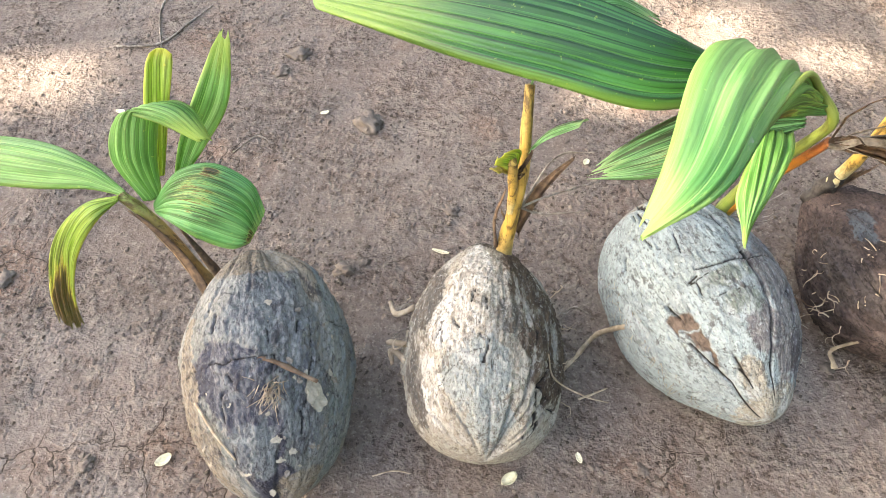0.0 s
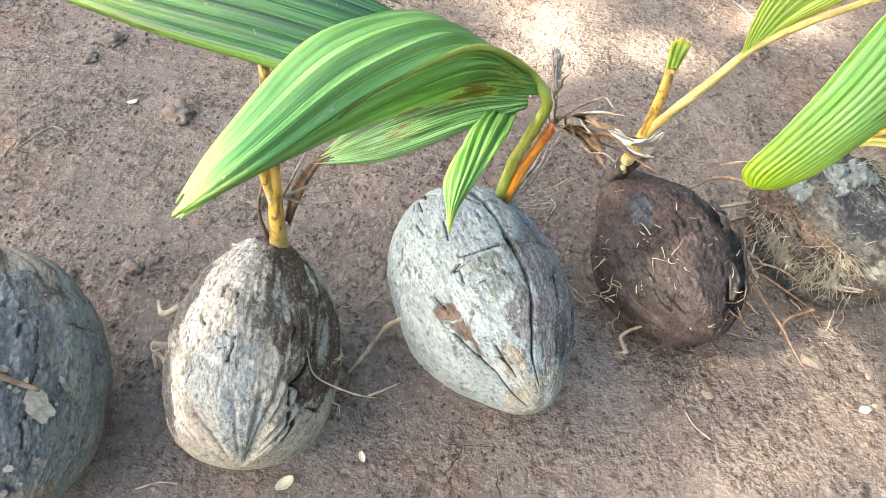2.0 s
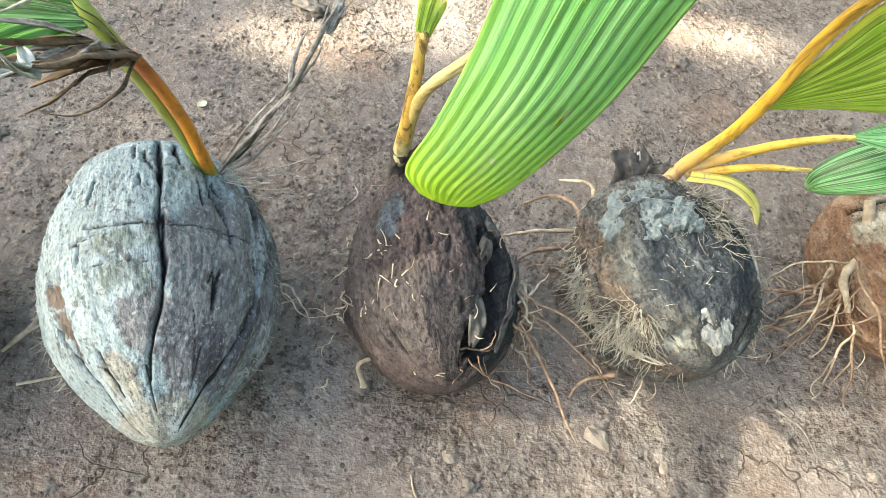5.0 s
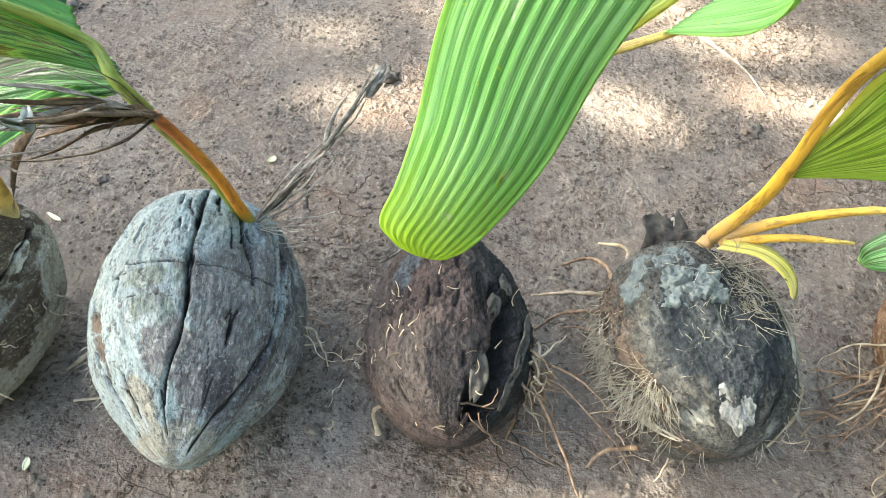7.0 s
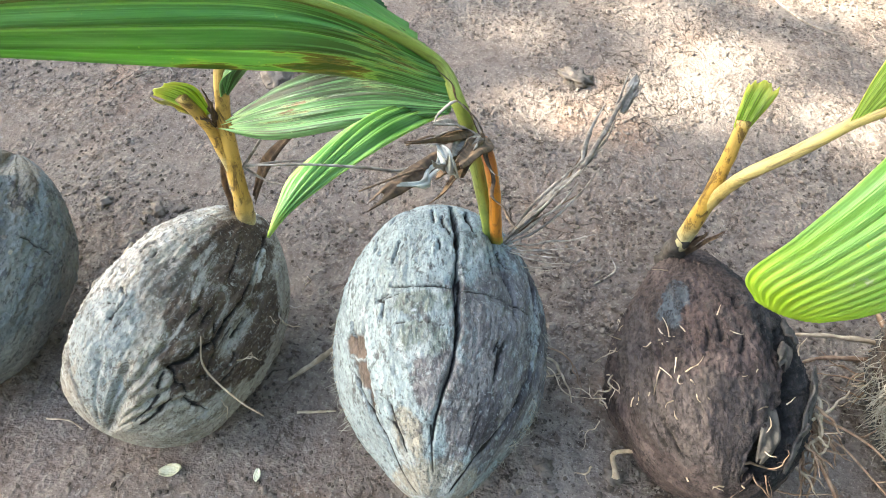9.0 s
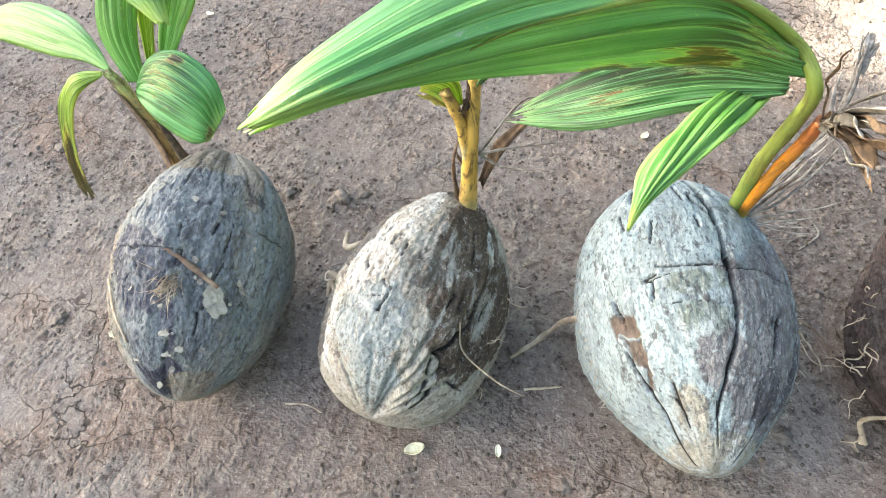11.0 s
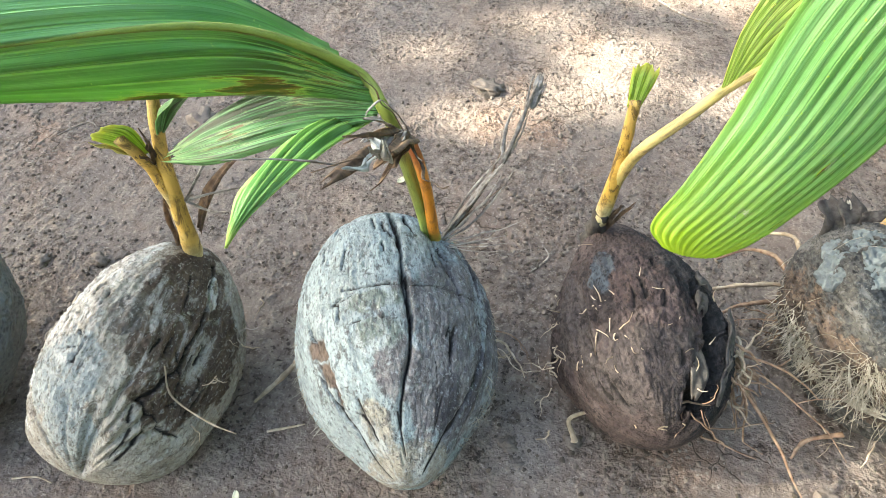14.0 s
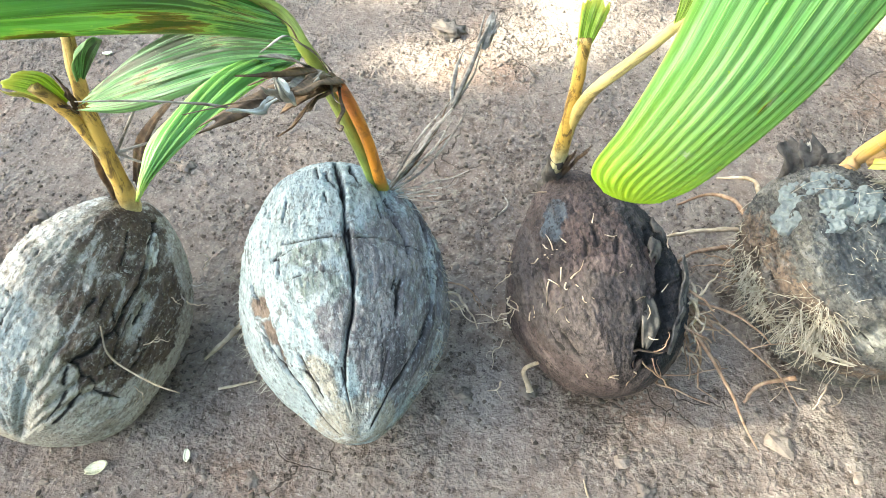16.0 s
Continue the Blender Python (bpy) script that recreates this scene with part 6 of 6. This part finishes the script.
def flat_petal(name, length, width, seed):
    """A small fallen petal: a cupped oval of some thickness."""
    n, k = 9, 7
    u, v = np.meshgrid(np.linspace(0, 1, n), np.linspace(-1, 1, k), indexing="ij")
    w = width * np.sin(np.pi * (0.04 + 0.92 * u)) ** 0.6
    x, y = (u - 0.5) * length, v * w / 2
    z = 0.003 + 0.22 * width * v * v + 0.15 * width * (2 * u - 1) ** 2 + 0.0006 * lattice(np.stack([u * 4, v * 3, u * 0 + seed], -1).reshape(-1, 3)).reshape(u.shape)
    top = np.stack([x, y, z], -1).reshape(-1, 3)
    f = grid_faces(n, k)
    o = n * k
    rim = list(range(k)) + [i * k + k - 1 for i in range(1, n)] + [(n - 1) * k + j for j in range(k - 2, -1, -1)] + [i * k for i in range(n - 2, 0, -1)]
    faces = f[:, ::-1].tolist() + (f + o).tolist() + [[rim[i], rim[(i + 1) % len(rim)], rim[(i + 1) % len(rim)] + o, rim[i] + o] for i in range(len(rim))]
    return mesh_of(name, np.concatenate([top, top - (0, 0, 0.0012)]), faces, PETAL)


def loose_things():
    rng = np.random.default_rng(31)
    for x, y, l, w, turn in [(0.116, 0.202, 0.022, 0.013, 35), (-0.294, 0.206, 0.020, 0.013, 40), (0.200, 0.231, 0.013, 0.007, 110), (0.830, 0.279, 0.015, 0.010, 10), (-0.552, 0.802, 0.016, 0.009, 0), (-0.194, 0.813, 0.015, 0.008, 20), (0.25, 0.712, 0.014, 0.010, 60), (0.021, 0.525, 0.026, 0.006, -15)]:
        rest(flat_petal("petal", l, w, x), "petal", x, y, turn, "small dry cream petal fallen on the earth", "petal", "fallen petals")
    for x, y, r in [(0.789, 0.350, 0.020), (0.635, 0.305, 0.011), (0.862, 0.329, 0.009), (0.902, 0.306, 0.008), (0.977, 0.311, 0.008), (0.851, 0.286, 0.007), (1.100, 0.356, 0.010), (0.429, 0.508, 0.008), (0.143, 0.553, 0.006), (-0.280, 0.686, 0.007), (0.48, 0.774, 0.006), (0.218, 0.619, 0.006), (-0.45, 1.019, 0.008), (-0.807, 0.768, 0.009), (0.474, 0.208, 0.005), (0.176, 0.173, 0.005), (0.354, 0.615, 0.005), (0.573, 0.240, 0.004), (1.041, 1.108, 0.01)]:
        rest(lump_mesh("pebble", r * 0.8, STONE, int(x * 991) % 97, flat=0.6, cuts=2, rough=0.38, freq=1.5, shade=False), "pebble", x, y, rng.uniform(0, 360), "small pale angular stone half sunk in the earth" if r > 0.015 else "small pale pebble lying on the earth", "stone", "pebbles on the ground", sink=r * 0.18)
    for x, y, r in [(-0.114, 0.792, 0.025), (0.335, 0.957, 0.024), (0.467, 0.345, 0.011), (0.657, 0.277, 0.009), (0.534, 0.362, 0.011), (0.944, 1.011, 0.018), (-0.116, 0.485, 0.013), (-0.266, 0.969, 0.020), (-0.289, 0.916, 0.014), (-0.195, 0.473, 0.012), (-0.600, 0.452, 0.015), (0.035, 0.604, 0.012), (-0.387, 0.196, 0.010), (0.275, 0.220, 0.008), (0.480, 0.328, 0.007), (0.945, 0.560, 0.022), (-0.09, 0.50, 0.009)]:
        rest(lump_mesh("soil_clod", r, CLOD, int(x * 877) % 89, flat=0.42, cuts=3, rough=0.7, freq=3.2), "soil_clod", x, y, rng.uniform(0, 360), "crumbly grey-brown clod of dry soil", "clod", "soil clods")
    sticks = [([(0.205, 0.304), (0.222, 0.311), (0.243, 0.321)], 0.0016), ([(-0.045, 0.199), (-0.02, 0.206), (0.0, 0.204)], 0.0010), ([(0.62, 0.245), (0.605, 0.262), (0.598, 0.28)], 0.0012), ([(-0.27, 0.735), (-0.30, 0.75), (-0.33, 0.71)], 0.0012), ([(-0.62, 0.98), (-0.54, 0.99), (-0.5, 1.06), (-0.47, 1.12)], 0.0022), ([(-0.56, 1.22), (-0.57, 1.1), (-0.53, 0.97)], 0.002), ([(0.86, 1.25), (0.93, 1.18), (0.97, 1.10)], 0.0022), ([(0.60, 1.32), (0.66, 1.25), (0.72, 1.22)], 0.002), ([(0.19, 0.42), (0.21, 0.44), (0.23, 0.43)], 0.001), ([(0.46, 0.58), (0.48, 0.61), (0.47, 0.63)], 0.0012), ([(1.0, 0.42), (1.03, 0.40), (1.04, 0.37)], 0.0012)]
    for k, (line, r) in enumerate(sticks):
        pts = [(x, y, floor_at(x, y) + r * 0.9) for x, y in line]
        ob = new("twig", tube("twig", pts, [r, r, r * 0.6], TAN_ROOT if k < 3 else DRY, n=18, sides=6, rough=0.35, seed=k))
        tagged(ob, "thin pale broken twig lying on the earth" if k < 3 else "thin dry brown twig lying on the earth", "twig", "twigs on the ground")


def crumbs(name, count, low, high, mat, seed, label):
    """Loose grains of soil, too many to count, as one piece."""
    rng = np.random.default_rng(seed)
    t = (1 + 5**0.5) / 2
    ico = unit(np.array([(-1, t, 0), (1, t, 0), (-1, -t, 0), (1, -t, 0), (0, -1, t), (0, 1, t), (0, -1, -t), (0, 1, -t), (t, 0, -1), (t, 0, 1), (-t, 0, -1), (-t, 0, 1)], float))
    tri = np.array([(0, 11, 5), (0, 5, 1), (0, 1, 7), (0, 7, 10), (0, 10, 11), (1, 5, 9), (5, 11, 4), (11, 10, 2), (10, 7, 6), (7, 1, 8), (3, 9, 4), (3, 4, 2), (3, 2, 6), (3, 6, 8), (3, 8, 9), (4, 9, 5), (2, 4, 11), (6, 2, 10), (8, 6, 7), (9, 8, 1)])
    xy = np.stack([rng.uniform(-1.0, 1.45, count * 3), rng.uniform(-0.1, 1.45, count * 3)], -1)
    lot = layered(np.concatenate([xy * 9, np.zeros((len(xy), 1))], 1), seed, 3)
    xy = xy[lot + rng.normal(0, 0.35, len(xy)) > 0.15][:count]
    size = low * (high / low) ** (rng.random(len(xy)) ** 2.2)
    z = ground_height(xy[:, 0], xy[:, 1])
    shape = 1 + rng.uniform(-0.3, 0.3, (len(xy), 12, 1))
    turn = rng.uniform(0, 6.28, len(xy))
    c, s = np.cos(turn)[:, None], np.sin(turn)[:, None]
    p = ico[None] * shape * np.stack([rng.uniform(0.8, 1.3, len(xy)), rng.uniform(0.7, 1.0, len(xy)), rng.uniform(0.45, 0.8, len(xy))], -1)[:, None] * size[:, None, None]
    p = np.stack([p[..., 0] * c - p[..., 1] * s, p[..., 0] * s + p[..., 1] * c, p[..., 2]], -1)
    p += np.concatenate([xy, (z + size * 0.25)[:, None]], 1)[:, None]
    faces = (tri[None] + 12 * np.arange(len(xy))[:, None, None]).reshape(-1, 3)
    ob = new(name, mesh_of(name, p.reshape(-1, 3), faces, mat, shade=False))
    tagged(ob, label, "soil", kind="stuff")


def mud_clod():
    """Flaky dried mud lying on the shredded husk."""
    c, a, b, yaw, pitch = NUT_E
    m = nut_frame(c, yaw, pitch)
    mud = new("mud_crust")
    mud.location = on_nut(m, a, b, -0.3, -28)
    BASES[mud.name] = Matrix.Translation(-mud.location)
    tagged(mud, "flaky crust of grey dried mud lying on the husk", "mud")
    add("flake", lump_mesh("flake", 0.022, MUD, 40, flat=0.35, cuts=4, rough=0.14), mud, "rounded lump of grey mud", at=Matrix.Translation(on_nut(m, a, b, 0.14, -44, -0.004)) @ nut_frame((0, 0, 0), yaw, pitch, 44).to_3x3().to_4x4())
    for k, (s, d, w, t, lift) in enumerate([(-0.22, -28, 0.030, 0.032, 0.004), (-0.10, -12, 0.019, 0.018, 0.009), (-0.38, -18, 0.021, 0.019, 0.007), (-0.24, -42, 0.019, 0.018, 0.008), (-0.05, -30, 0.014, 0.013, 0.009), (-0.44, -36, 0.014, 0.014, 0.006), (0.0, -5, 0.010, 0.009, 0.007), (-0.18, -22, 0.013, 0.012, 0.012)]):
        add("flake", crust(s, d, w, t, 30 + k, lift), mud)


loose_things()
mud_clod()
crumbs("soil_grains", 15000, 0.0008, 0.0050, CLOD, 51, "loose grey-brown soil grains scattered over the earth")
crumbs("dark_grains", 15000, 0.0007, 0.0036, DARK_GRAIN, 52, "dark crumbs of humus scattered over the earth")
crumbs("pale_grit", 3000, 0.0008, 0.0034, STONE, 53, "pale grit scattered over the earth")
